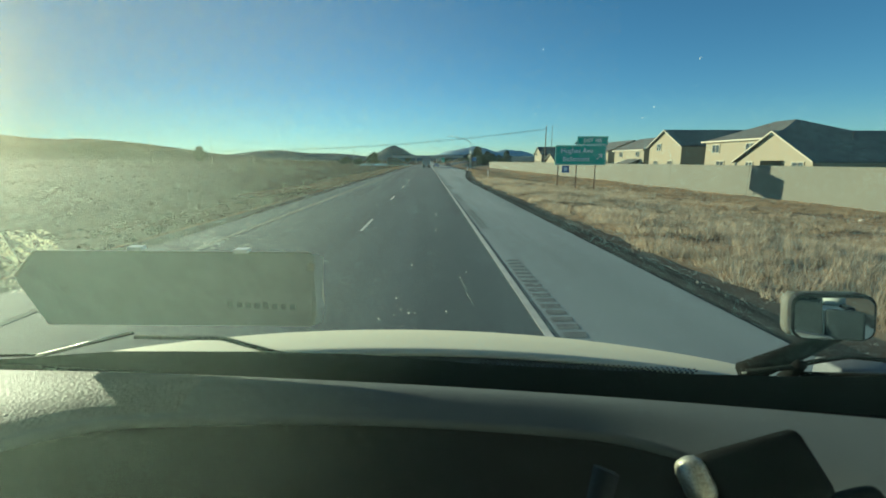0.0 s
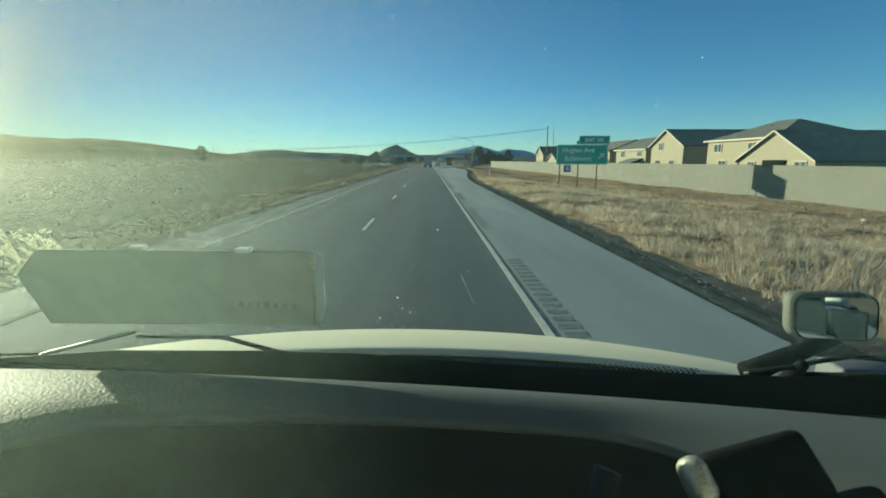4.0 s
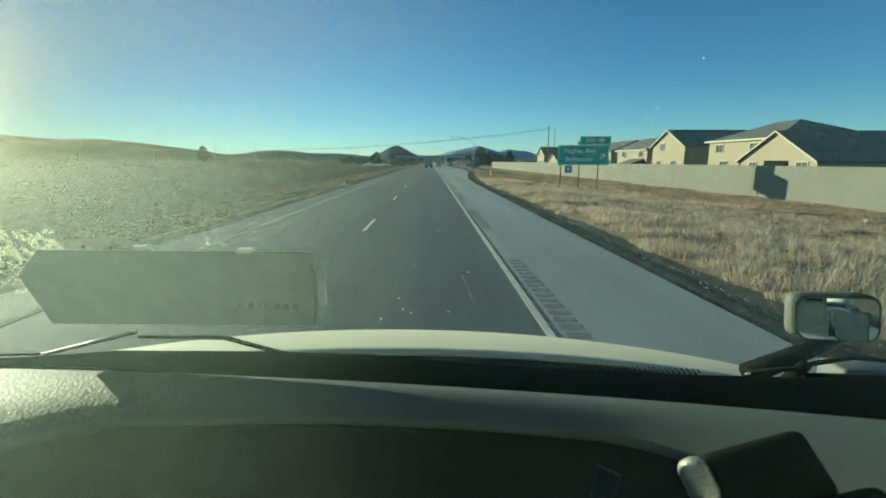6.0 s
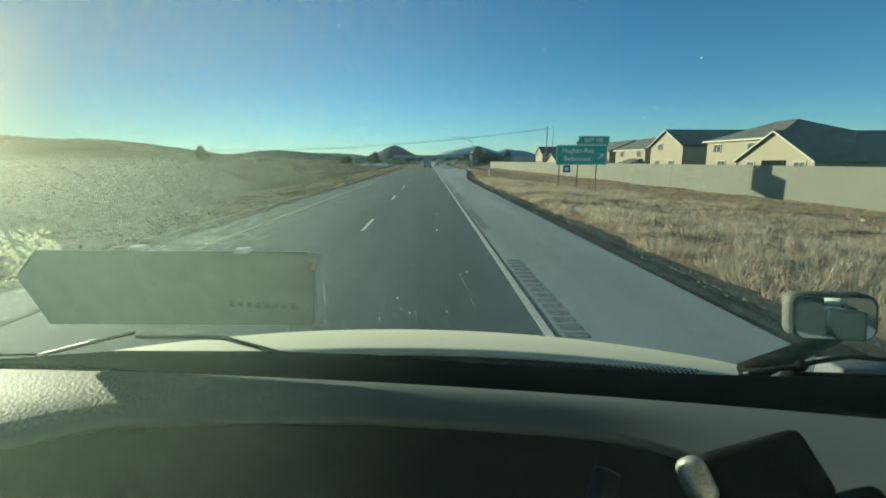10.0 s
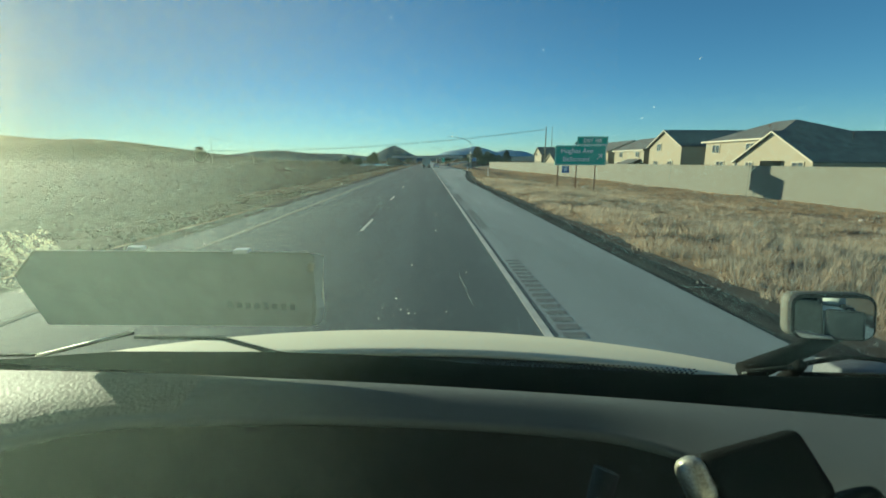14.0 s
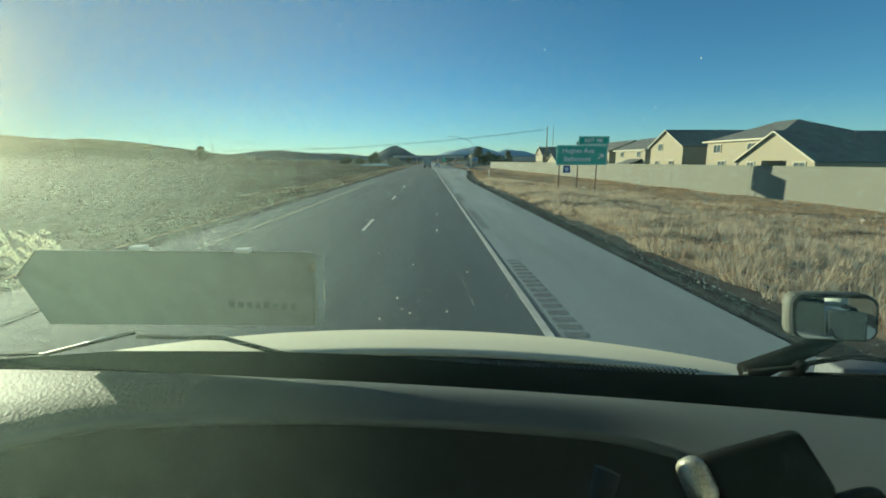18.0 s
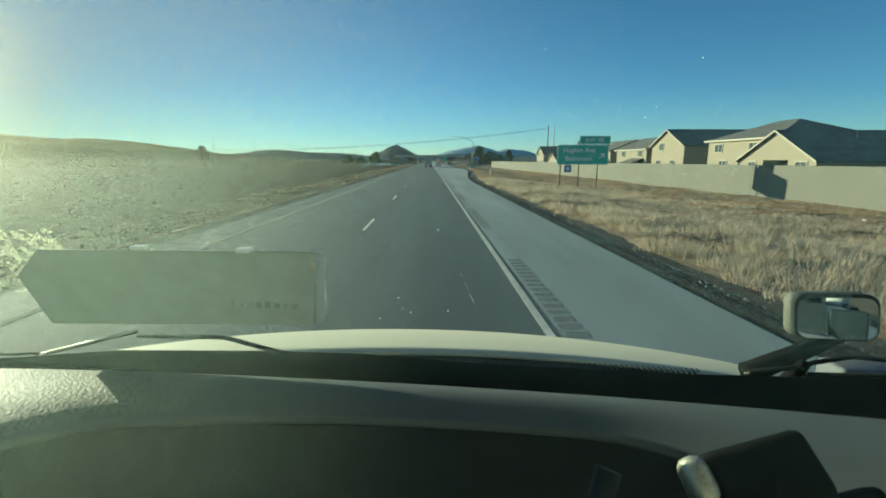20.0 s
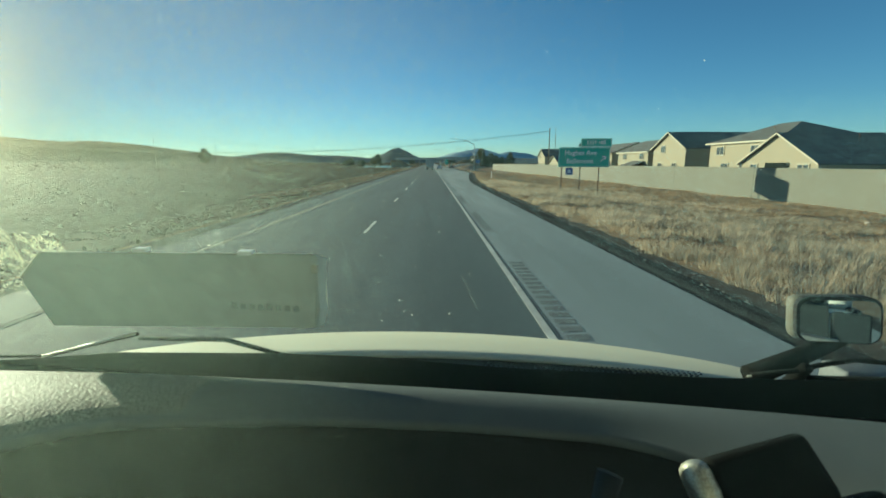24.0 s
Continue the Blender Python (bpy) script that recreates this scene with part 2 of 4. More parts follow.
def lerp_rows(rows, q):
    for (a, va), (b, vb) in zip(rows, rows[1:]):
        if q <= b:
            return va + (vb - va) * max(0, min(1, (q - a) / (b - a)))
    return rows[-1][1]


def smooth01(q):
    q = max(0, min(1, q))
    return q * q * (3 - 2 * q)


# ---- the land ----
LINE_R, LINE_M, LINE_L, EDGE_L = 1.62, -2.26, -6.2, -7.6
FIELD = -1.15


def edge_r(y):
    """The right edge of the paved shoulder, which widens into the exit lane."""
    return 4.66 + 4.6 * smooth01((y - 45) / 75)


def ramp_mid(y):
    """The middle line of the exit ramp past the gore."""
    return 6.9 + 34 * smooth01((y - 210) / 260)


def land(x, y):
    r = edge_r(y) + 0.68
    if x > r:
        h = FIELD * smooth01((x - r) / 16) - 0.1
        near = smooth01((x - r) / 4)
    elif x < EDGE_L - 1:
        h = -0.7 * smooth01((EDGE_L - 1 - x) / 8) - 0.1 + 3.5 * smooth01((-30 - x) / 300) * smooth01((y - 60) / 300)
        near = smooth01((EDGE_L - 1 - x) / 6)
    else:
        return -0.1
    far = math.hypot(x, y)
    calm = 0.45 if x < 0 else 1.0
    wave = noise.noise(Vector((x * 0.07, y * 0.07, 0))) * 0.26 + noise.noise(Vector((x * 0.24, y * 0.17, 3))) * 0.14 + noise.noise(Vector((x * 0.6, y * 0.6, 6))) * 0.05
    if far > 700:
        wave += noise.noise(Vector((x * 0.002, y * 0.002, 5))) * min(6, (far - 700) * 0.006)
    if y > 150:
        d = abs(x - ramp_mid(y))
        lift = smooth01((y - 230) / 200) * 2.2
        h = h + (lift - 0.15 - h) * smooth01((16 - d) / 9) if d < 16 and x > r else h
        near *= smooth01((d - 5) / 6)
    pond = smooth01(1.25 - math.hypot((x + 42) / 30, (y - 420) / 75))
    return h + wave * calm * near - 1.1 * pond


def steps(marks):
    rows = []
    for (a, b, s) in marks:
        n = max(1, round((b - a) / s))
        rows += [a + (b - a) * i / n for i in range(n)]
    return rows + [marks[-1][1]]


gx = steps([(-4500, -900, 300), (-900, -200, 50), (-200, -40, 8), (-40, 45, 1.0), (45, 150, 7), (150, 900, 50), (900, 4500, 300)])
gy = steps([(-4500, -600, 300), (-600, -60, 20), (-60, 90, 1.5), (90, 300, 5), (300, 700, 10), (700, 4800, 200)])
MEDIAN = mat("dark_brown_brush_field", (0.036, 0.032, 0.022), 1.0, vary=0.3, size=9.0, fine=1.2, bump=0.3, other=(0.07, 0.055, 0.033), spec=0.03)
ground = part("ground", Shape().sheet(gx, gy, lambda x, y: (x, y, land(x, y))), SOIL, None, "dry brown field with winter grass and low brush", True, "structure")
ground["category"] = "ground"
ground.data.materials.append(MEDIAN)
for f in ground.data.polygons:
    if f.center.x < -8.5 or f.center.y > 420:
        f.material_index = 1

ys = steps([(-700, -60, 20), (-60, 300, 3), (300, 4000, 50)])


def strip(name, x0, x1, z, material, rows, label, thick=0.12, cat="road"):
    """A paved strip between two edges that may change along the road."""
    def left(q):
        return x0(q) if callable(x0) else x0

    def right(q):
        return x1(q) if callable(x1) else x1
    s = Shape()
    for q in rows:
        a, b = left(q), right(q)
        s.v += [(a, q, z - thick), (a, q, z), (b, q, z), (b, q, z - thick)]
    for i in range(len(rows) - 1):
        k = i * 4
        s.f += [(k + 0, k + 4, k + 5, k + 1), (k + 1, k + 5, k + 6, k + 2), (k + 2, k + 6, k + 7, k + 3)]
    return tagged(part(name, s, material, None, label, kind="structure"), category=cat)


strip("road", EDGE_L, 1.76, 0.0, ASPHALT, ys, "dark worn asphalt carriageway with two lanes")
strip("road_shoulder", 1.76, lambda q: edge_r(q), -0.002, SHOULDER, ys, "pale grey asphalt shoulder along the carriageway")
strip("road_verge", lambda q: edge_r(q) - 0.02, lambda q: edge_r(q) + 0.75, -0.03, CINDER, ys, "dark cinder gravel edge beside the shoulder")
strip("road_verge", EDGE_L - 1.0, EDGE_L + 0.02, -0.03, CINDER, ys, "dark cinder gravel edge beside the far lane")
ry = steps([(225, 700, 5)])
s = Shape()
for q in ry:
    m = ramp_mid(q)
    zr = 0.02 + smooth01((q - 230) / 200) * 2.2
    s.v += [(m - 4, q, zr - 0.3), (m - 3.6, q, zr), (m + 4.2, q, zr), (m + 4.6, q, zr - 0.3)]
for i in range(len(ry) - 1):
    k = i * 4
    s.f += [(k + j, k + 4 + j, k + 5 + j, k + 1 + j) for j in range(3)]
tagged(part("exit_ramp", s, ASPHALT, None, "asphalt exit ramp rising away from the carriageway", kind="structure"), category="road")

# gravel that spills down the bank with a ragged edge
near = steps([(-60, -6, 3), (-6, 60, 0.5), (60, 230, 2)])
spill = Shape().sheet(lin(0, 1, 7), near, lambda u, q: (lambda x: (x, q, land(x, q) + 0.022 + 0.042 * (1 - u) ** 2 - 0.045 * u ** 4))(edge_r(q) + 0.7 + u * (0.8 + 0.7 * noise.noise(Vector((0, q * 0.22, 2))) + 0.4 * noise.noise(Vector((0, q * 0.9, 4))))))
tagged(part("road_verge", spill, DIRT, None, "dark gravel spilling down the bank beside the shoulder", True, "structure"), category="road")

# low rolled dike of asphalt along the shoulder
dike = Shape().sheet(lin(0, 1, 7), ys, lambda u, q: (edge_r(q) + 0.18 + 0.42 * u, q, -0.035 + 0.022 * math.sin(math.pi * u) * (1.0 + 0.3 * noise.noise(Vector((q * 0.4, 0, 0))))))
tagged(part("kerb", dike, CINDER, None, "low dark asphalt dike beside the shoulder", True, "structure"), category="kerb")

# painted lines, a few millimetres proud of the asphalt
solid = steps([(-700, -30, 20), (-30, 118, 2)])
strip("edge_line", LINE_R - 0.06, LINE_R + 0.06, 0.006, PAINT, solid, "worn white painted edge line", 0.004, "road marking")
strip("edge_line", LINE_L - 0.08, LINE_L + 0.08, 0.006, YELLOW_PAINT, ys, "faded yellow painted edge line", 0.004, "road marking")
strip("edge_line", LINE_R - 0.1, LINE_R + 0.12, 0.006, PAINT, steps([(120, 900, 10)]), "broad white line beside the exit lane", 0.004, "road marking")
strip("edge_line", lambda q: edge_r(q) - 2.6, lambda q: edge_r(q) - 2.45, 0.006, PAINT, steps([(100, 225, 5)]), "white edge line of the exit lane", 0.004, "road marking")
dash = Shape().box((0, 0, 0.004), (0.11, 3.05, 0.004))
dash_mesh = dash.mesh("lane_dash", PAINT)
for i in range(-6, 24):
    d = new("lane_dash", dash_mesh)
    d.matrix_world = pose(LINE_M, 16.4 + 12.19 * i, 0)
    tagged(d, "short worn white lane dash on asphalt", "road marking", "lane dashes", "structure")
# milled grooves of the rumble strip
groove = Shape()
for g in range(-4, 10):
    for i in range(20):
        y0 = 4.3 + g * 11.0 + i * 0.305
        groove.sheet((1.82, 2.14), lin(0, 1, 5), lambda x, v, y0=y0: (x + 0.02 * v, y0 + 0.19 * v, 0.003 - 0.0015 * math.sin(math.pi * v)))
tagged(part("rumble_strip", groove, GROOVE, None, "milled rumble grooves full of grit in the shoulder", kind="stuff"), category="rumble strip")


# ---- far hills ----
def hill(x, y, rx, ry, h, material, label, rough=0.12, n=44, peak=False):
    s = Shape()
    us = lin(-1, 1, n)

    def top(u, v):
        r = math.hypot(u, v)
        z = h * ((1 - r) ** 1.25 if peak else 1 - smooth01(r)) if r < 1 else 0
        z *= 1 + rough * 2 * noise.fractal(Vector((u * 3 + x * 0.01, v * 3, y * 0.01)), 1.0, 2.0, 4)
        return (u * rx, v * ry, z - 8 * (r > 0.98))
    s.sheet(us, us, top)
    ob = part("hill", s, material, None, label, True, "structure")
    ob.matrix_world = pose(x, y, -2)
    return tagged(ob, category="hill")


# wooded hills and mountains carry their distance haze in the base colour
hill(-250, 3400, 270, 300, 128, HAZED_FOREST, "dark wooded cone-shaped hill on the horizon", 0.05, peak=True)
hill(-1000, 3300, 1100, 500, 72, HAZED_FOREST, "low dark wooded ridge on the horizon")
hill(400, 4300, 620, 400, 132, HAZED_ROCK, "mountain on the horizon with blue haze in its colour", 0.08)
hill(800, 4400, 560, 400, 105, HAZED_ROCK, "mountain shoulder on the horizon with blue haze in its colour", 0.08)
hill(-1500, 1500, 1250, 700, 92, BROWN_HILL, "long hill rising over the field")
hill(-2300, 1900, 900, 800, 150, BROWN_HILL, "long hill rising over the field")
hill(1500, 3600, 1400, 500, 85, HAZED_FOREST, "low dark wooded ridge behind the houses")
hill(2900, 3000, 1200, 600, 120, HAZED_FOREST, "low dark wooded ridge behind the houses")
hill(300, 3900, 2600, 300, 50, HAZED_FOREST, "low dark wooded ridge across the horizon", 0.2)


# ---- grass and brush ----
def tufts(name, count, area, height, material, label, seed, blades=9, lean=0.35, width=0.02, keep=None, clump=0.16, patch=0.0):
    rng = np.random.default_rng(seed)
    s = Shape()
    vs, fs = [], []
    (x0, x1), (y0, y1) = area
    made = 0
    while made < count:
        # nearer the road end of the stretch more of them
        x = x0 + (x1 - x0) * rng.random()
        y = y0 + (y1 - y0) * rng.random() ** 1.5
        if keep and not keep(x, y):
            continue
        if noise.noise(Vector((x * 0.22, y * 0.22, seed))) + rng.random() * 0.7 < 0.12 + patch:
            continue
        made += 1
        z = land(x, y) - 0.02
        k = 0.6 + 0.8 * rng.random()
        for b in range(blades):
            a = rng.random() * 6.283
            r = rng.random() ** 0.6 * clump * k
            bx, by = x + math.cos(a) * r, y + math.sin(a) * r
            hh = height * k * (0.6 + 0.5 * rng.random())
            tx, ty = bx + math.cos(a) * lean * hh * rng.random(), by + math.sin(a) * lean * hh * rng.random()
            w = width * (0.7 + 0.6 * rng.random()) * (1 + 0.012 * y)
            ca, sa = math.cos(a + 1.57) * w, math.sin(a + 1.57) * w
            n = len(vs)
            vs += [(bx - ca, by - sa, z), (bx + ca, by + sa, z), (tx, ty, z + hh)]
            fs.append((n, n + 1, n + 2))
    s.v, s.f = vs, fs
    return tagged(part(name, s, material, None, label, kind="stuff"), category="grass")


def right_field(x, y):
    return x > edge_r(y) + 1.45 + 0.7 * noise.noise(Vector((x * 0.3, y * 0.45, 7))) and (y < 225 or abs(x - ramp_mid(y)) > 5)


tufts("dry_grass", 9000, ((5.5, 32.5), (2, 30)), 0.15, STRAW, "dry golden winter grass between wall and shoulder", 3, blades=15, lean=0.9, width=0.008, keep=right_field)
tufts("dry_grass", 33000, ((5.5, 32.5), (29, 150)), 0.11, STRAW, "dry golden winter grass on the verge", 4, blades=8, lean=0.9, width=0.022, keep=right_field)
tufts("bunch_grass", 3000, ((5.8, 24), (2, 62)), 0.3, PALE_STRAW, "bleached clumps of bunch grass beside the shoulder", 6, blades=46, lean=0.75, width=0.008, keep=right_field, clump=0.3, patch=0.12)
tufts("brush", 1500, ((6.2, 31), (3, 110)), 0.27, SAGE, "low grey-brown brush among the dry grass", 5, blades=44, lean=0.9, width=0.011, keep=right_field, clump=0.42, patch=0.25)
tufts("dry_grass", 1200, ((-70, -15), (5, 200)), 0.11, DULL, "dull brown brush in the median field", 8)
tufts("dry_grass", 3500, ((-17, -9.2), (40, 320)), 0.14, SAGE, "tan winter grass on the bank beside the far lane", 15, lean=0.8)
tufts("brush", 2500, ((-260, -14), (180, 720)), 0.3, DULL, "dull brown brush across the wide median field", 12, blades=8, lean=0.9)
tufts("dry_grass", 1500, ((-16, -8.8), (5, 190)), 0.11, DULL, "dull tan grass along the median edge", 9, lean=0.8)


rng = np.random.default_rng(21)
stones = Shape()
for i in range(2000):
    y = 2 + 110 * rng.random() ** 1.7
    x = edge_r(y) + (0.5 + 1.6 * rng.random() if i % 3 == 0 else 0.74 + 0.07 * rng.random() + 0.1 * noise.noise(Vector((0, y * 0.3, 9))))
    z = -0.03 if x < edge_r(y) + 0.75 else land(x, y) + 0.03
    r = 0.01 + 0.035 * rng.random() ** 3
    a, b, c = (r * (0.7 + 0.6 * rng.random()) for _ in range(3))
    stones.add([(x - a, y, z), (x, y - b, z), (x + a, y, z), (x, y + b, z), (x + a * 0.2, y, z + c)], [(0, 1, 4), (1, 2, 4), (2, 3, 4), (3, 0, 4)])
tagged(part("gravel", stones, STONE, None, "loose pale stones along the gravel edge", kind="stuff"), category="gravel")


def rock(x, y, size, seed):
    rr = random.Random(seed)
    bm = bmesh.new()
    bmesh.ops.create_icosphere(bm, subdivisions=2, radius=1)
    s = Shape()
    s.add([(q.co.x * size * (1 + 0.3 * noise.noise(q.co * 1.7 + Vector((seed, 0, 0)))), q.co.y * size * 0.8 * (1 + 0.3 * noise.noise(q.co * 2.1)), q.co.z * size * 0.55) for q in bm.verts],
          [[q.index for q in f.verts] for f in bm.faces])
    bm.free()
    ob = part("rock", s, CONCRETE, None, "pale rock lying in the dry grass")
    ob.matrix_world = pose(x, y, land(x, y) + size * 0.25, 0, 0, rr.random() * 360)
    tagged(ob, category="rock", group="rocks in the verge")


for i, (x, y, size) in enumerate(((26.5, 26.0, 0.17), (13.0, 30.0, 0.14), (21.0, 60.0, 0.3), (24.0, 38.0, 0.2), (10.2, 18.0, 0.1), (17.5, 76, 0.3))):
    rock(x, y, size, i)


# ---- boundary wall ----
WALL_X = 33.0
wall = thing("boundary_wall", (WALL_X, 0, FIELD), "long tan masonry wall behind the grass verge", "wall")
panel = Shape().box((0, 0, 1.155), (0.2, 14.96, 3.6))
panel_mesh = panel.mesh("wall_panel", STUCCO_WALL)
cap_mesh = Shape().box((0, 0, 2.985), (0.26, 14.96, 0.06), bevel=0.012).mesh("wall_cap", STUCCO_WALL)
for i in range(-16, 16):
    for nm, me in (("wall_panel", panel_mesh), ("wall_cap", cap_mesh)):
        ob = new(nm, me)
        ob.parent = wall
        ob.location = (0, 7.5 + 15 * i, 0)


# ---- houses ----
def house_window(parent, c, w, h, turn):
    """A window with frame, sill and pane on a wall that faces -x (turn 0) or -y (turn 90)."""
    m = Matrix.Rotation(radians(turn), 3, "Z")
    f = Shape()
    t = 0.09
    for (cy, cz, sy, sz) in ((0, h / 2 - t / 2, w, t), (0, -h / 2 + t / 2, w, t), (-w / 2 + t / 2, 0, t, h - 2 * t), (w / 2 - t / 2, 0, t, h - 2 * t), (0, 0, 0.05, h - 2 * t)):
        f.box(Vector(c) + m @ Vector((-0.03, cy, cz)), (0.08, sy, sz) if turn == 0 else (sy, 0.08, sz))
    win = part("window", f, TRIM, parent)
    p = Shape().box(Vector(c) + m @ Vector((-0.01, 0, 0)), (0.03, w - 2 * t, h - 2 * t) if turn == 0 else (w - 2 * t, 0.03, h - 2 * t))
    part("pane", p, WINDOW, win)


def roof_gable(parent, x0, x1, y0, y1, z, rise, along, over=0.45):
    """A gabled roof: ridge along x or y, with boarded edges."""
    s, edges = Shape(), []
    x0, x1, y0, y1 = x0 - over, x1 + over, y0 - over, y1 + over
    drop = rise * over / ((y1 - y0) / 2 if along == "x" else (x1 - x0) / 2)
    t = 0.16
    if along == "x":
        ym = (y0 + y1) / 2
        prof = [(y0, z - drop), (ym, z + rise), (y1, z - drop)]
        out = [(x0, p, q) for p, q in prof] + [(x0, p, q + t) for p, q in prof[::-1]]
        s.prism(out, (x0, 0, 0), (x1, 0, 0))
        for e in (x0 - 0.02, x1 - 0.04):
            b = Shape()
            edges.append(b)
            b.prism([(e, p, q - 0.03) for p, q in prof] + [(e, p, q + t - 0.03) for p, q in prof[::-1]], (0, 0, 0), (0.06, 0, 0))
    else:
        xm = (x0 + x1) / 2
        prof = [(x0, z - drop), (xm, z + rise), (x1, z - drop)]
        out = [(p, y0, q) for p, q in prof] + [(p, y0, q + t) for p, q in prof[::-1]]
        s.prism(out, (0, y0, 0), (0, y1, 0))
        for e in (y0 - 0.02, y1 - 0.04):
            b = Shape()
            edges.append(b)
            b.prism([(p, e, q - 0.03) for p, q in prof] + [(p, e, q + t - 0.03) for p, q in prof[::-1]], (0, 0, 0), (0, 0.06, 0))
        edges.append(Shape().box((x0 - 0.015, (y0 + y1) / 2, z - drop + 0.02), (0.05, y1 - y0, 0.2)))
    r = part("roof", s, SHINGLE, parent)
    for b in edges:
        part("fascia", b, TRIM, r)


def roof_hip(parent, x0, x1, y0, y1, z, rise, over=0.5):
    x0, x1, y0, y1 = x0 - over, x1 + over, y0 - over, y1 + over
    d = (x1 - x0) / 2
    xm = (x0 + x1) / 2
    v = [(x0, y0, z), (x1, y0, z), (x1, y1, z), (x0, y1, z), (xm, y0 + d * 0.75, z + rise), (xm, y1 - d * 0.75, z + rise)]
    r = part("roof", Shape().add(v, [(0, 1, 4), (1, 2, 5, 4), (2, 3, 5), (3, 0, 4, 5), (3, 2, 1, 0)]), SHINGLE, parent)
    for c, sz in (((x0, (y0 + y1) / 2, z - 0.03), (0.06, y1 - y0 - 0.07, 0.2)), ((x1, (y0 + y1) / 2, z - 0.03), (0.06, y1 - y0 - 0.07, 0.2)),
                  ((xm, y0, z - 0.03), (x1 - x0, 0.06, 0.2)), ((xm, y1, z - 0.03), (x1 - x0, 0.06, 0.2))):
        part("fascia", Shape().box(c, sz), TRIM, r)


def gable_fill(s, x0, x1, y0, y1, z, rise, along):
    if along == "x":
        for e in (x0, x1 - 0.2):
            s.prism([(e, y0, z), (e, y1, z), (e, (y0 + y1) / 2, z + rise)], (0, 0, 0), (0.2, 0, 0))
    else:
        for e in (y0, y1 - 0.2):
            s.prism([(x0, e, z), (x1, e, z), ((x0 + x1) / 2, e, z + rise)], (0, 0, 0), (0, 0.2, 0))


def house(y, kind, x=39.0, label=""):
    """kind: hip (two storeys, low gabled wing), gable (ridge away from the road), side (ridge along the road), low (one storey)."""
    h = thing("house", (x, y, FIELD), label or "two-storey cream stucco house with dark shingle roof", "house", "houses behind the wall")
    w = Shape()
    if kind == "hip":
        w.box((6.75, 9.25, 3.05), (12.5, 12.5, 6.1))
        w.box((4.45, 0.5, 1.75), (6.5, 11, 3.5))
        for c_, l_ in ((-3.2, 3.6), (4.1, 3.8)):
            w.box((-0.05, c_, 1.75), (2.5, l_, 3.5))
        gable_fill(w, -1.3, 7.7, -5, 6, 3.5, 3.1, "x")
        part("wall", w, CREAM, h)
        roof_hip(h, 0.5, 13, 3, 15.5, 6.1, 2.5)
        roof_gable(h, -1.3, 15, -5, 6, 3.5, 3.1, "x")
        part("patio_door", Shape().box((1.15, 0.4, 1.6), (0.06, 3.0, 3.0)), WINDOW, h, "dark glass door under the gable")
        for cy, cz in ((13.2, 5.1), (6.5, 5.1), (12, 2.9), (8.2, 2.9)):
            house_window(h, (0.48, cy, cz), 1.7, 1.2, 0)
        house_window(h, (-1.32, -3.2, 2.85), 1.6, 1.1, 0)
        house_window(h, (-1.32, 3.9, 2.85), 1.3, 1.1, 0)
        for vx, vy, vz in ((4.5, 9.0, 8.0), (6.0, -1.2, 6.3), (10.5, -3.0, 5.5)):
            part("roof_vent", Shape().tube([(vx, vy, vz - 0.6), (vx, vy, vz + 0.2)], 0.06, 8), RUST, h)
    elif kind == "gable":
        w.box((7, 5, 2.9), (14, 10, 5.8))
        gable_fill(w, 0, 14, 0, 10, 5.8, 2.5, "x")
        part("wall", w, CREAM, h)
        roof_gable(h, 0, 14, 0, 10, 5.8, 2.5, "x")
        for cy, cz in ((6.8, 5.7), (3, 2.9), (7.5, 2.9)):
            house_window(h, (-0.02, cy, cz), 1.5, 1.3, 0)
    elif kind == "side":
        w.box((5.5, 6.5, 2.8), (11, 13, 5.6))
        gable_fill(w, 0, 11, 0, 13, 5.6, 2.2, "y")
        part("wall", w, TAN, h)
        roof_gable(h, 0, 11, 0, 13, 5.6, 2.2, "y")
        part("porch_roof", Shape().prism([(-2.6, 1.0, 2.75), (-2.6, 6.4, 2.75), (-2.6, 6.4, 2.93), (-2.6, 1.0, 2.93)], (0, 0, 0), (2.6, 0, 0.95)), SHINGLE, h)
        for cy in (1.25, 6.15):
            part("porch_post", Shape().box((-2.45, cy, 1.35), (0.14, 0.14, 2.7), bevel=0.01), TRIM, h)
        for cy, cz in ((2.5, 4.7), (9.8, 4.7), (10.4, 2.8), (3, 2.2)):
            house_window(h, (-0.02, cy, cz), 1.7, 1.2, 0)
    else:
        w.box((5, 6, 1.6), (10, 12, 3.2))
        gable_fill(w, 0, 10, 0, 12, 3.2, 2.6, "x")
        part("wall", w, CREAM, h)
        roof_gable(h, 0, 10, 0, 12, 3.2, 2.6, "x")
        for cy, cz in ((3.4, 1.7), (8.6, 1.7)):
            house_window(h, (-0.02, cy, cz), 1.5, 1.1, 0)
    return h


house(48.5, "hip", 39.5, "large cream stucco house with gabled wing and dark shingle roof")
house(68.5, "gable")
house(81.5, "side", 39.5, "tan stucco house with roof ridge along the road")
house(98.0, "side", 39.5, "tan stucco house with roof ridge along the road")
house(119.0, "low", 42, "single-storey cream house with dark gabled roof")
house(140.0, "low", 40, "single-storey cream house with dark gabled roof")
house(158.0, "gable", 40)
for i, yy in enumerate(range(-250, 12, 19)):
    house(yy - 4, ("side", "hip", "gable", "side", "low")[i % 5] if yy < 25 else "side", 40.5)


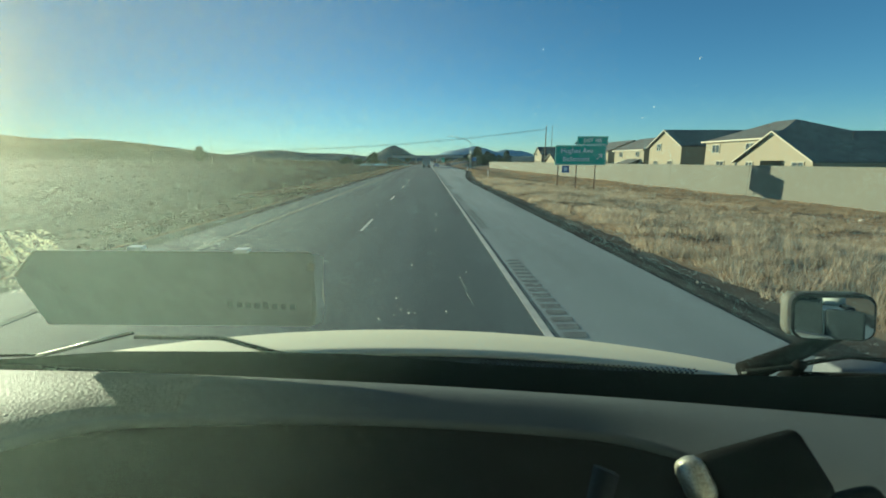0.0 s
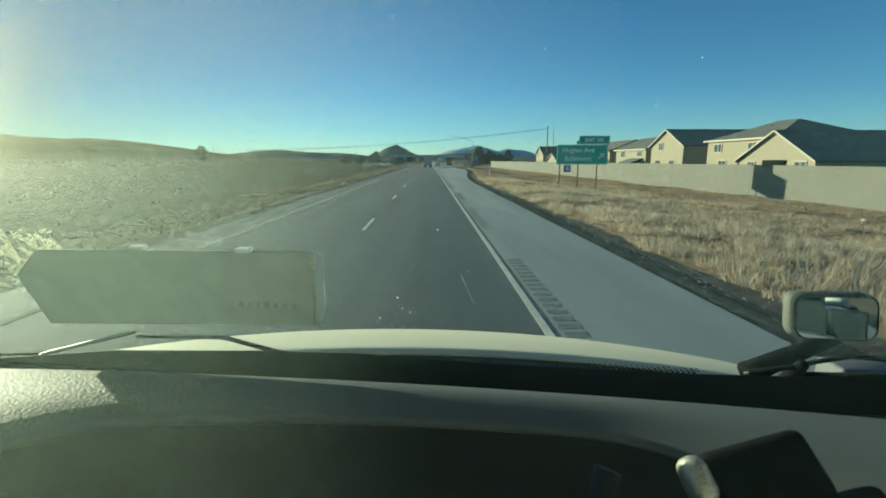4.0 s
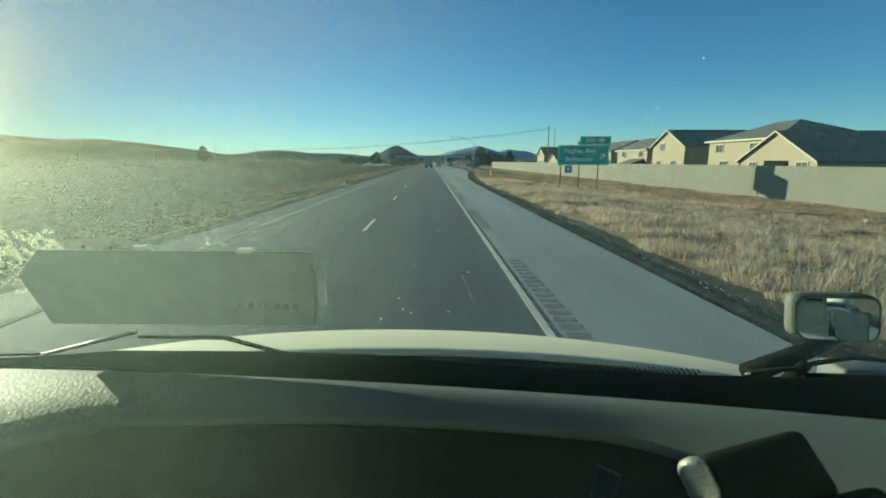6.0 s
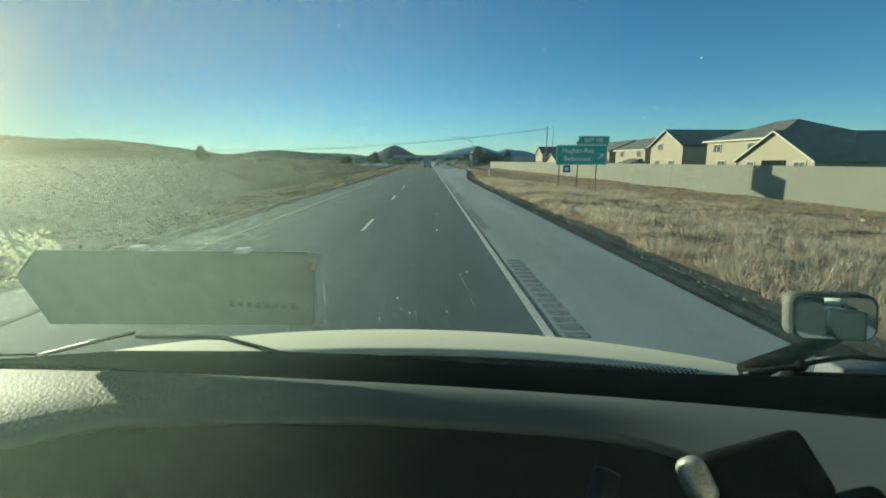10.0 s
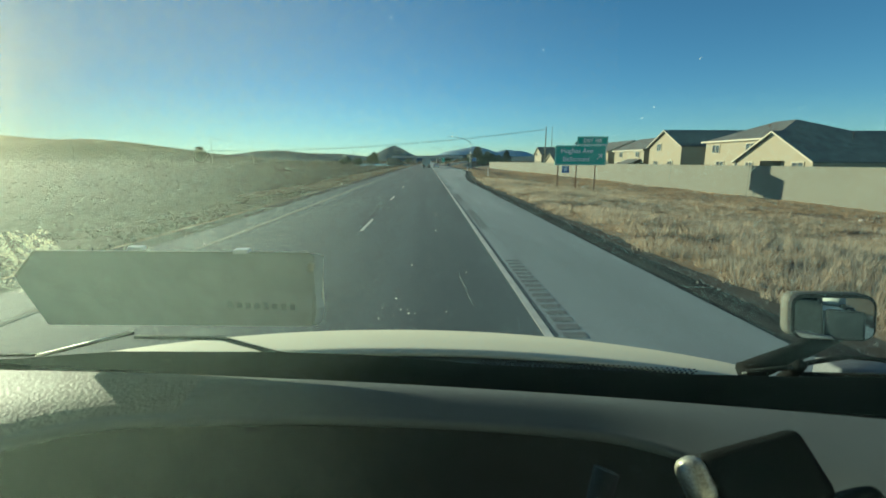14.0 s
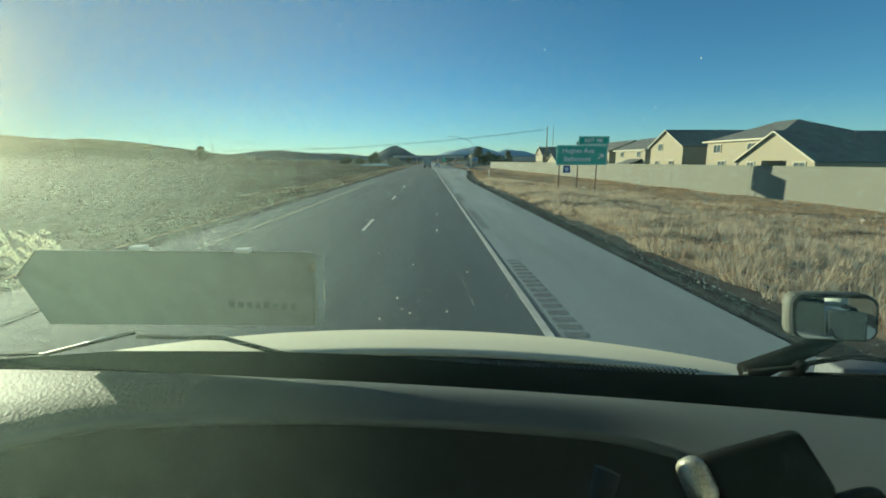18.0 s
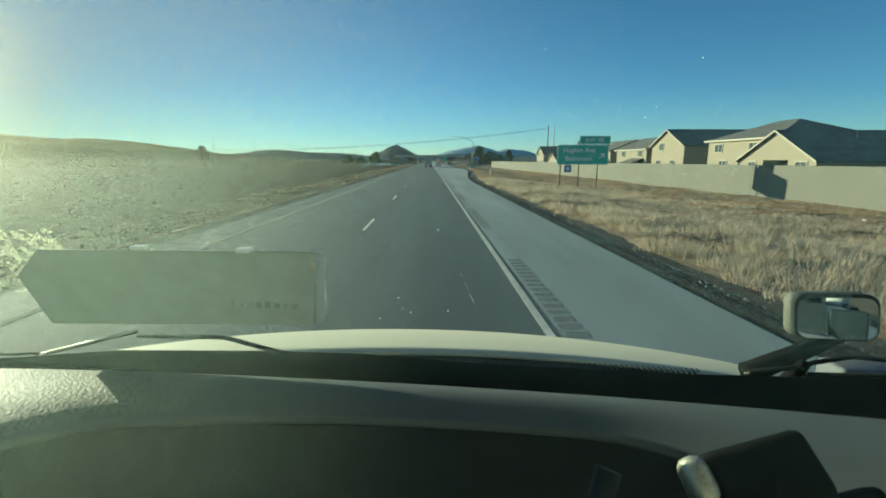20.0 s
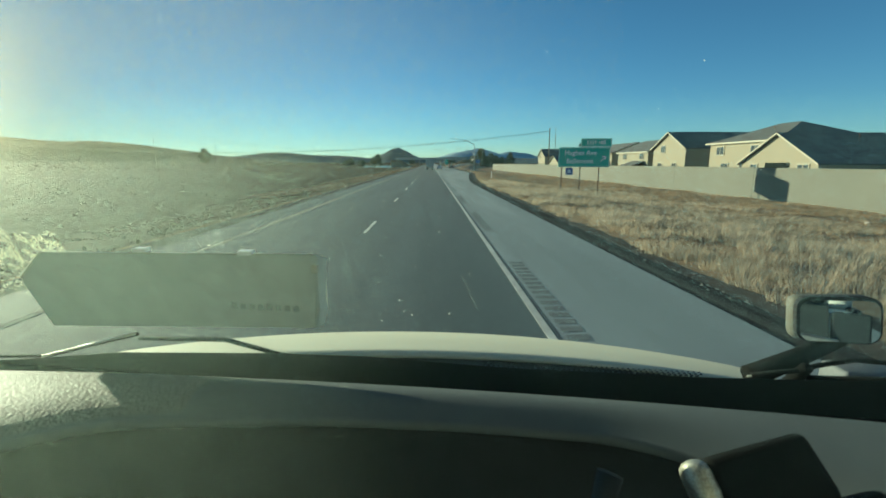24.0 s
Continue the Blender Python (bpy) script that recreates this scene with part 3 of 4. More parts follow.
# ---- signs ----
def letters(txt, size, material, parent, c, name="letter"):
    """Raised letters facing -y, centred at c."""
    cu = bpy.data.curves.new(name, "FONT")
    cu.body, cu.size, cu.align_x, cu.align_y, cu.extrude, cu.offset = txt, size, "CENTER", "CENTER", 0.004, 0.012 * size
    tmp = new(name, cu)
    dg = bpy.context.evaluated_depsgraph_get()
    me = bpy.data.meshes.new_from_object(tmp.evaluated_get(dg))
    bpy.data.objects.remove(tmp)
    me.materials.clear()
    me.materials.append(material)
    bm = bmesh.new()
    bm.from_mesh(me)
    left = set(bm.faces)
    while left:
        todo, group = [left.pop()], []
        while todo:
            f = todo.pop()
            group.append(f)
            for e in f.edges:
                for g in e.link_faces:
                    if g in left:
                        left.discard(g)
                        todo.append(g)
        one = Shape()
        at = {v: i for i, v in enumerate({v for f in group for v in f.verts})}
        one.add([v.co for v in at], [[at[v] for v in f.verts] for f in group])
        part(name, one, material, parent).matrix_basis = pose(*c, 90, 0, 0)
    bm.free()
    bpy.data.meshes.remove(me)


def sign_panel(parent, name, c, w, h, material):
    p = part(name, Shape().box((c[0], c[1], c[2]), (w, 0.05, h), bevel=0.012), material, parent)
    b = Shape()
    for s_ in (-1, 1):
        b.box((c[0], c[1] - 0.028, c[2] + s_ * (h / 2 - 0.07)), (w - 0.1, 0.006, 0.04))
        b.box((c[0] + s_ * (w / 2 - 0.07), c[1] - 0.028, c[2]), (0.04, 0.006, h - 0.18))
    part("border", b, WHITE, p)
    return p


def arrow(parent, c, size):
    s = Shape()
    for ang, ln, off in ((45, 1.0, (0, 0)), (90, 0.55, (0.12, 0.35)), (0, 0.55, (0.35, 0.12))):
        s.box((c[0] + off[0] * size, c[1], c[2] + off[1] * size), (0.13 * size, 0.008, ln * size), Matrix.Rotation(radians(ang), 3, "Y"))
    part("arrow", s, WHITE, parent)


def posts(parent, xs, base, top, yoff=0.1, material=None):
    for q in xs:
        part("post", Shape().box((q, yoff, (base + top) / 2), (0.14, 0.1, top - base), bevel=0.01), material or STEEL, parent)


z0 = FIELD - 0.1
sg = thing("guide_sign", (18.4, 54, -1.75), "green exit guide sign on three rusty steel posts", "road sign", turn=-4)
posts(sg, (-2.6, -0.4, 1.85), -0.2, 5.8, material=RUST)
pn = sign_panel(sg, "panel", (0, 0, 4.75), 6.06, 2.34, GREEN)
letters("Hughes Ave", 0.78, WHITE, pn, (-0.45, -0.032, 5.25))
letters("Bellemont", 0.78, WHITE, pn, (-0.5, -0.032, 4.27))
arrow(pn, (2.25, -0.032, 4.55), 0.8)
tb = sign_panel(sg, "exit_tab", (1.35, 0, 6.45), 3.65, 1.0, GREEN)
letters("EXIT 185", 0.58, WHITE, tb, (1.35, -0.032, 6.45))
sv = part("service_plate", Shape().box((-1.7, 0.0, 3.08), (0.86, 0.04, 0.84), bevel=0.01), BLUE, sg)
part("symbol", Shape().box((-1.7, -0.024, 3.08), (0.4, 0.008, 0.42)), WHITE, sv)

sg = thing("guide_sign", (18.3, -196, z0 + 0.5), "green and brown guide sign on three steel posts in the verge", "road sign", turn=-4)
posts(sg, (-2.7, -0.3, 2.0), -0.3, 3.9)
pn = sign_panel(sg, "panel", (0, 0, 3.9), 6.2, 1.0, GREEN)
letters("Camp Navajo", 0.6, WHITE, pn, (0.4, -0.032, 3.9))
pn = sign_panel(sg, "panel", (0, 0, 2.9), 6.2, 0.98, BROWN)
letters("Veterans Cemetery", 0.6, WHITE, pn, (0, -0.032, 2.9))
tb = sign_panel(sg, "exit_tab", (1.4, 0, 4.92), 3.5, 1.0, GREEN)
letters("EXIT 185", 0.55, WHITE, tb, (1.4, -0.032, 4.92))

sg = thing("exit_sign", (9.0, 264, -0.3), "tall green exit sign on two steel posts in the gore", "road sign")
posts(sg, (-0.5, 0.5), -0.2, 4.6)
pn = sign_panel(sg, "panel", (0, 0, 3.3), 1.7, 2.8, GREEN)
letters("EXIT", 0.55, WHITE, pn, (0, -0.032, 4.25))
letters("185", 0.6, WHITE, pn, (0, -0.032, 3.45))
arrow(pn, (-0.1, -0.032, 2.5), 0.75)

sg = thing("service_sign", (33, 320, 0.2), "blue service sign on two posts beside the ramp", "road sign")
posts(sg, (-1.0, 1.0), -0.6, 3.2)
sign_panel(sg, "panel", (0, 0, 3.2), 3.0, 2.6, BLUE)


# ---- street lamps, poles, wires ----
def street_lamp(x, y, z=None, h=8.6, reach=7.2):
    z = land(x, y) if z is None else z
    o = thing("street_lamp", (x, y, z - 0.1), "tall galvanised street lamp with a long curved arm", "street lamp", "street lamps")
    part("base", Shape().box((0, 0, 0.25), (0.45, 0.45, 0.5), bevel=0.04), CONCRETE, o)
    part("pole", Shape().tube([(0, 0, 0.4), (0, 0, h)], [0.13, 0.08], 12), STEEL, o, smooth=True)
    a = part("arm", Shape().tube([(-reach * k, 0, h + 1.9 * (1 - (1 - k) ** 2.2)) for k in lin(0, 1, 9)], [0.09 - 0.04 * k for k in lin(0, 1, 9)], 10), STEEL, o, smooth=True)
    hd = part("lamp_head", Shape().box((-reach - 0.35, 0, h + 1.9), (0.8, 0.32, 0.16), bevel=0.05), STEEL, o)
    part("lens", Shape().box((-reach - 0.4, 0, h + 1.8), (0.45, 0.24, 0.06), bevel=0.02), LAMP_GLASS, hd)


street_lamp(14.5, 152)
street_lamp(21.0, 227)
street_lamp(9.3, 270, -0.2)


def power_pole(x, y, h, z=None, cross=True):
    z = land(x, y) if z is None else z
    o = thing("power_pole", (x, y, z - 0.3), "weathered wooden power pole", "utility pole", "power poles")
    part("pole", Shape().tube([(0, 0, 0), (0.05, 0, h + 0.3)], [0.19, 0.12], 10), WOOD, o, smooth=True)
    if cross:
        part("crossarm", Shape().box((0, 0, h - 0.6), (0.12, 2.2, 0.14), bevel=0.02), WOOD, o)
        for k in (-0.9, 0, 0.9):
            part("insulator", Shape().tube([(0, k, h - 0.53), (0, k, h - 0.3)], [0.05, 0.03], 8), LAMP_GLASS, o)
    return o


power_pole(33.9, 130, 13.2, FIELD, False)
power_pole(-140, 140, 10.5, 0.4, False)
wire = Shape()
for dz in (0, -0.28):
    a, b = Vector((33.9, 130, 11.4 + dz)), Vector((-140, 140, 9.8 + dz))
    wire.tube([a.lerp(b, k) + Vector((0, 0, -5.2 * 4 * k * (1 - k))) for k in lin(0, 1, 41)], 0.035, 5)
tagged(part("overhead_cable", wire, CABLE, None, "sagging black cable strung across the road", smooth=True), category="cable")
for px_, py_, hh in ((-164, 350, 20), (-137, 360, 17), (-222, 370, 24), (-70, 430, 15), (-320, 420, 24)):
    power_pole(px_, py_, hh)
row = [(-320, 420, 24), (-222, 370, 24), (-164, 350, 20), (-137, 360, 17), (-70, 430, 15)]
for (xa, ya, ha), (xb, yb, hb) in zip(row, row[1:]):
    span = Shape()
    a, b = Vector((xa, ya, land(xa, ya) + ha - 0.6)), Vector((xb, yb, land(xb, yb) + hb - 0.6))
    span.tube([a.lerp(b, k) - Vector((0, 0, 6 * k * (1 - k))) for k in lin(0, 1, 15)], 0.06, 5)
    tagged(part("overhead_cable", span, CABLE, None, "thin sagging cable between wooden poles", smooth=True), category="cable", group="far cables")
mast = thing("radio_mast", (173, 630, land(173, 630) - 0.2), "slender tall steel mast far behind the field", "mast")
part("mast_pole", Shape().tube([(0, 0, 0), (0, 0, 52)], [0.7, 0.3], 8), CABLE, mast)


# ---- delineator posts ----
def delineator(x, y):
    o = thing("delineator", (x, y, land(x, y) - 0.05), "slim white delineator post at the verge", "post", "delineators")
    part("post", Shape().box((0, 0, 0.6), (0.1, 0.03, 1.2), bevel=0.008), WHITE, o)
    part("reflector", Shape().box((0, -0.02, 1.08), (0.07, 0.012, 0.1), bevel=0.004), LAMP_GLASS, o)


for px_, py_ in ((7.5, -201), (9.6, 109), (9.4, 70), (16.6, 286), (15, 278), (20, 300)):
    delineator(px_, py_)


# ---- trees ----
def tree(x, y, h, spread, label, seed, pine=True, z=None):
    rng = random.Random(seed)
    z = land(x, y) if z is None else z
    o = thing("tree", (x, y, z - 0.2), label, "tree", "trees along the road")
    t = Shape()
    t.tube([(0, 0, 0), (0.1, 0.05, h * 0.4), (0, 0.1, h * 0.92)], [h * 0.028, h * 0.02, h * 0.004], 8)
    c = Shape()
    rows = 15 if pine else 9
    for i in range(rows):
        k = i / (rows - 1)
        zz = h * (0.2 + 0.76 * k) if pine else h * (0.1 + 0.62 * k)
        reach = spread * ((1 - k) ** 0.7 * (0.75 + 0.5 * rng.random()) + 0.06) if pine else spread * math.sin(math.pi * (0.36 + 0.58 * k)) * (0.7 + 0.5 * rng.random())
        for j in range(4):
            a = rng.random() * 6.283
            tip = Vector((math.cos(a) * reach, math.sin(a) * reach, zz + reach * (0.25 if pine else 0.4)))
            t.tube([(0, 0, zz - reach * 0.1), tip * 0.5 + Vector((0, 0, zz * 0.5 - reach * 0.1)), tip], [h * 0.007, h * 0.004, h * 0.001], 5, False)
            for m in range(5):
                f = 0.35 + 0.7 * rng.random()
                cc = Vector((tip.x * f, tip.y * f, zz + (tip.z - zz) * f)) + Vector((rng.gauss(0, 0.12), rng.gauss(0, 0.12), rng.gauss(0, 0.1))) * spread
                for q in range(11):
                    p = cc + Vector((rng.gauss(0, 1), rng.gauss(0, 1), rng.gauss(0, 0.7))) * spread * 0.1
                    u = Vector((rng.gauss(0, 1), rng.gauss(0, 1), rng.gauss(0, 1))).normalized() * spread * 0.1
                    w = u.orthogonal().normalized() * spread * 0.045
                    c.add([p - u - w * 0.4, p + w, p + u, p - w], [(0, 1, 2, 3)])
    part("trunk", t, BARK, o)
    part("crown", c, NEEDLE, o)


PINE, BUSHY = "tall dark ponderosa pine with gaps in its crown", "rounded dark juniper tree"
for i, (x, y, h, sp, pine) in enumerate(((38, 345, 13.5, 5.0, True), (43, 352, 10, 4.5, False), (48, 340, 11, 5.2, False), (34, 360, 8, 4, False),
                                         (-44, 373, 10.5, 4.6, True), (-60, 395, 7, 4, False), (-72, 400, 6, 5, False), (-62, 490, 9.5, 4, True), (-96, 540, 8, 4, True),
                                         (-207.5, 420, 17.5, 5.8, False), (62, 470, 13, 5, True), (70, 490, 11, 5, False), (84, 480, 14, 5, True),
                                         (150, 560, 11, 6, False), (110, 700, 12, 6, True), (-30, 700, 11, 5, True), (28, 620, 10, 5, True))):
    tree(x, y, h, sp, PINE if pine else BUSHY, 40 + i, pine)


# ---- far places: pond, bridge, filling station ----
pond = Shape()
ring = [(-42 + 33 * math.cos(a) * (1 + 0.08 * math.sin(3 * a)), 420 + 82 * math.sin(a) * (1 + 0.06 * math.cos(4 * a)), -1.05) for a in lin(0, 2 * math.pi, 41)[:-1]]
pond.add(ring, [tuple(range(40))])
tagged(part("water", pond, WATER, None, "still blue pond beside the road", kind="structure"), category="pond")

br = thing("overpass", (0, 478, 0), "concrete road bridge over the carriageway", "bridge")
part("deck", Shape().box((0, 0, 6.2), (74, 11, 1.5), bevel=0.05), CONCRETE, br)
for yy in (-5.3, 5.3):
    part("parapet", Shape().box((0, yy, 7.4), (74, 0.3, 0.9), bevel=0.03), CONCRETE, br)
for xx in (-12.5, 9.5):
    part("pier", Shape().box((xx, 0, 2.6), (0.9, 8.5, 5.7), bevel=0.1), CONCRETE, br)
for sx in (-1, 1):
    part("embankment", Shape().prism([(sx * 21, -6, -1), (sx * 42, -6, -1), (sx * 42, -6, 5.4), (sx * 33, -6, 5.4)], (0, 0, 0), (0, 12, 0)), SOIL, br)

st = thing("filling_station", (262, 705, land(262, 705)), "long filling station with a red canopy", "building")
part("canopy", Shape().box((0, 0, 7.2), (96, 22, 1.6), bevel=0.1), RED, st)
for i in range(7):
    part("canopy_post", Shape().box((-42 + 14 * i, -8, 3.2), (0.6, 0.6, 6.6), bevel=0.05), WHITE, st)
part("shop", Shape().box((58, 20, 3.2), (46, 24, 6.8), bevel=0.1), TAN, st)
part("shop_roof", Shape().box((58, 20, 7.0), (47, 25, 1.0), bevel=0.1), RED, st)
for i in range(6):
    part("shop_window", Shape().box((40 + 7 * i, 7.95, 2.4), (4.2, 0.15, 2.8)), WINDOW, st)
py = thing("pylon_sign", (215, 640, land(215, 640)), "tall pylon sign with two stacked panels", "sign")
for q in (-2, 2):
    part("pylon_post", Shape().box((q, 0, 14), (0.7, 0.7, 28), bevel=0.05), STEEL, py)
part("pylon_panel", Shape().box((0, -0.2, 28.5), (11, 0.8, 4), bevel=0.6), CAR_DARK, py)
part("pylon_panel", Shape().box((0, -0.2, 23.5), (12, 0.8, 3), bevel=0.1), CAR_DARK, py)

rail_at = [(ramp_mid(q) + 5.2, q, 0.02 + smooth01((q - 230) / 200) * 2.2) for q in lin(390, 470, 21)]
gr = thing("guardrail", (0, 0, 0), "pale steel guardrail on short posts beside the ramp", "guardrail")
band = Shape()
for (x, y, z), (x2, y2, z2) in zip(rail_at, rail_at[1:]):
    band.box(((x + x2) / 2, (y + y2) / 2, (z + z2) / 2 + 0.6), (0.08, math.hypot(x2 - x, y2 - y), 0.32), Matrix.Rotation(math.atan2(y2 - y, x2 - x) - math.pi / 2, 3, "Z"))
part("rail", band, STEEL, gr)
for x, y, z in rail_at[::2]:
    part("post", Shape().box((x + 0.1, y, z + 0.3), (0.12, 0.12, 1.1), bevel=0.01), STEEL, gr)
ds = thing("warning_sign", (36, 420, land(36, 420)), "diamond-shaped warning sign on a steel post", "road sign")
part("post", Shape().box((0, 0.06, 1.6), (0.1, 0.06, 3.4)), STEEL, ds)
part("panel", Shape().box((0, 0, 3.3), (1.1, 0.04, 1.1), Matrix.Rotation(radians(45), 3, "Y"), 0.01), RED, ds)


# ---- vehicles on the road ----
def wheel(parent, c, r, w):
    t = part("wheel", Shape().tube([(c[0] - w / 2, c[1], c[2]), (c[0] + w / 2, c[1], c[2])], r, 18), RUBBER, parent)
    part("rim", Shape().tube([(c[0] - w / 2 - 0.01, c[1], c[2]), (c[0] + w / 2 + 0.01, c[1], c[2])], r * 0.55, 14), STEEL, t)


tr = thing("box_trailer", (-0.5, 150, 0), "pale grey box trailer lorry on the carriageway", "truck")
part("body", Shape().box((0, 7.5, 2.6), (2.6, 15, 2.8), bevel=0.04), TRAILER, tr)
part("door_seam", Shape().box((0, -0.01, 2.6), (0.05, 0.04, 2.6)), STEEL, tr)
part("bumper", Shape().box((0, 0.1, 0.7), (2.3, 0.12, 0.14), bevel=0.02), STEEL, tr)
part("cab", Shape().box((0, 17.6, 2.0), (2.4, 2.6, 3.0), bevel=0.15), TRAILER, tr)
for q in (-0.9, 0.9):
    part("tail_light", Shape().box((q, -0.02, 1.08), (0.25, 0.05, 0.14), bevel=0.01), RED, tr)
    for yy in (1.4, 2.7, 16.6):
        wheel(tr, (q, yy, 0.5), 0.5, 0.5)


def car(x, y, z, material, label):
    o = thing("car", (x, y, z), label, "car")
    prof = [(-2.2, 0.35), (-2.25, 0.85), (-1.9, 1.0), (-1.2, 1.45), (0.5, 1.45), (1.2, 1.0), (2.1, 0.85), (2.2, 0.4)]
    part("body", Shape().prism([(-0.88, p, q) for p, q in prof], (0, 0, 0), (1.76, 0, 0)), material, o)
    part("rear_window", Shape().box((0, -1.58, 1.24), (1.5, 0.05, 0.45), Matrix.Rotation(radians(-57), 3, "X")), WINDOW, o)
    for q in (-0.8, 0.8):
        part("tail_light", Shape().box((q * 0.85, -2.24, 0.8), (0.3, 0.05, 0.14)), RED, o)
        for yy in (-1.4, 1.4):
            wheel(o, (q, yy, 0.33), 0.33, 0.22)


car(3.0, 165, 0, CAR_WHITE, "white car on the carriageway")
car(8.4, 190, 0, CAR_DARK, "dark car in the exit lane")


semi = thing("semi_trailer", (47, -347, FIELD), "parked cream semi-trailer beside the frontage road", "trailer", turn=84)
part("body", Shape().box((0, 0, 2.6), (2.6, 15, 2.8), bevel=0.04), CREAM, semi)
part("side_rail", Shape().box((0, 0, 1.15), (2.5, 14.6, 0.18), bevel=0.02), STEEL, semi)
for q in (-0.95, 0.95):
    part("landing_leg", Shape().box((q, 5.0, 0.55), (0.14, 0.14, 1.1), bevel=0.02), STEEL, semi)
    for yy in (-5.6, -4.3):
        wheel(semi, (q, yy, 0.5), 0.5, 0.5)
car(36, -352, FIELD, CAR_WHITE, "white car parked beside the frontage road")
tree(44, -262, 5.5, 3.0, BUSHY, 71, False)
for i, (x, y) in enumerate(((62, -300), (80, -286), (98, -296), (118, -270), (140, -282), (160, -262))):
    house(y, ("gable", "side", "low")[i % 3], x, "cream stucco house with dark shingle roof beyond the field")


def stake(x, y, lean, label):
    o = thing("marker_stake", (x, y, land(x, y) - 0.1), label, "post", "marker stakes")
    part("post", Shape().box((0, 0, 0.75), (0.09, 0.05, 1.5), bevel=0.01), WHITE, o)
    o.rotation_euler = (0, radians(lean), 0)


for x, y, lean in ((17.5, -88, -6), (28.5, -78, 14), (28.2, -77.4, -12), (30.5, -60, -4)):
    stake(x, y, lean, "white marker stake leaning in the dry grass")
for x, y, size in ((24.5, -215, 0.22), (26, -208, 0.16), (25, -150, 0.25), (29.5, -36, 0.15), (30.2, 22.5, 0.12), (27.0, 20.5, 0.15)):
    rock(x, y, size, int(abs(y)))


# ---- the lorry that the camera rides in ----
truck = thing("truck", (0, 0, 0), "lorry cab with grey dashboard, dusty windscreen and white bonnet", "truck")


def cab(name, shape, material, parent=None, label="", smooth=False, thick=0.0, kind=""):
    """A part of the lorry, in metres from the eye."""
    ob = part(name, shape, material, parent or truck, label, smooth, kind, thick)
    if not parent:
        ob.location = EYE
    return ob


GLASS_AT = 1.3


def rim_y(x):
    """The far edge of the dashboard, which the windscreen's foot follows further out."""
    return 0.768 - 0.152 * x


def on_glass(x, s, off=0.0):
    """A point of the windscreen, s metres up its slope; off: metres towards the seats."""
    return Vector((x, rim_y(x) - 0.43 * s, -0.42 + 0.9 * s)) * GLASS_AT - Vector((0.136, 0.894, 0.427)) * off


# bonnet
def bonnet(x, y):
    fall = 1.2 * max(0, abs(x) - 1.22) ** 2
    return (x, y, -0.64 - 0.28 * (y - 1.6) - 0.3 * (y - 1.6) ** 2 - 0.072 * (x + 0.25) ** 2 - fall)


cab("bonnet", Shape().sheet(lin(-1.36, 1.36, 41), lin(1.29, 3.1, 31), bonnet), HOOD_WHITE, None, "white painted bonnet", True, 0.01)
cab("cowl", Shape().sheet(lin(-1.15, 1.3, 12), lin(0, 1, 8), lambda x, v: (x, rim_y(x / 1.3) * 1.3 + 0.02 + v * (1.34 - rim_y(x / 1.3) * 1.3), -0.6 + (bonnet(x, 1.34)[2] + 0.58) * v)), COWL, None, "dark grey cowl below the windscreen", True, 0.01)
for sx in (-1, 1):
    cab("fender", Shape().sheet(lin(0, 1, 9), lin(1.5, 3.0, 15), lambda u, y, sx=sx: (sx * (1.3 + 0.06 * u), y, -0.95 - 0.75 * u - 0.3 * max(0, y - 1.6) ** 2 - 0.1 * (y - 1.1))), HOOD_WHITE, None, "", True, 0.01)

# dashboard
def lip_y(x):
    """The near edge of the dashboard's top, bowed round the instruments."""
    return 0.7 - 0.16 * (x + 0.36) ** 2 - (1.6 * (-0.5 - x) ** 2 if x < -0.5 else 0) - 1.7 * max(0, min(x, 0.9) - 0.25) ** 2


def dash_top(x, v):
    """v from 0 at the windscreen to 1 at the lip, then down over its rounded edge."""
    if v <= 1:
        rim = rim_y(x) + 0.01 - 0.045 * (x - 0.05) ** 2
        y = rim + (lip_y(x) - rim) * v
        return (x, y, -0.42 + 0.012 * math.sin(math.pi * v) - 0.004 * v)
    a = (v - 1) * math.pi
    return (x, lip_y(x) - 0.01 * math.sin(a), -0.424 - 0.01 * (1 - math.cos(a)))


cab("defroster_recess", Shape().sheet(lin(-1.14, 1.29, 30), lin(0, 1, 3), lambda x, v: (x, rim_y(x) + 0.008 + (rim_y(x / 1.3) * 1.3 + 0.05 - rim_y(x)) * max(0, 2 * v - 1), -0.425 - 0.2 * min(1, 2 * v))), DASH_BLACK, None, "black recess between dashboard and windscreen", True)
dash = cab("dashboard", Shape().sheet(lin(-1.14, 1.29, 80), lin(0, 1, 25) + lin(1, 2, 9)[1:], dash_top), DASH, None, "grained grey dashboard top", True)
dash.data.materials.append(DASH_COARSE)
for f in dash.data.polygons:
    if f.center.x < -0.42 and f.index < 79 * 23:
        f.material_index = 1
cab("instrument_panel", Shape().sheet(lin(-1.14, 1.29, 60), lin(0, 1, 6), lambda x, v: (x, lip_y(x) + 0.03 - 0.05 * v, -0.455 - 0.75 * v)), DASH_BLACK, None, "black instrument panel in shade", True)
cab("lever", Shape().tube([(0.185, 0.44, -0.45), (0.215, 0.47, -0.37)], [0.012, 0.016], 10), DASH_BLACK, None, "", True)

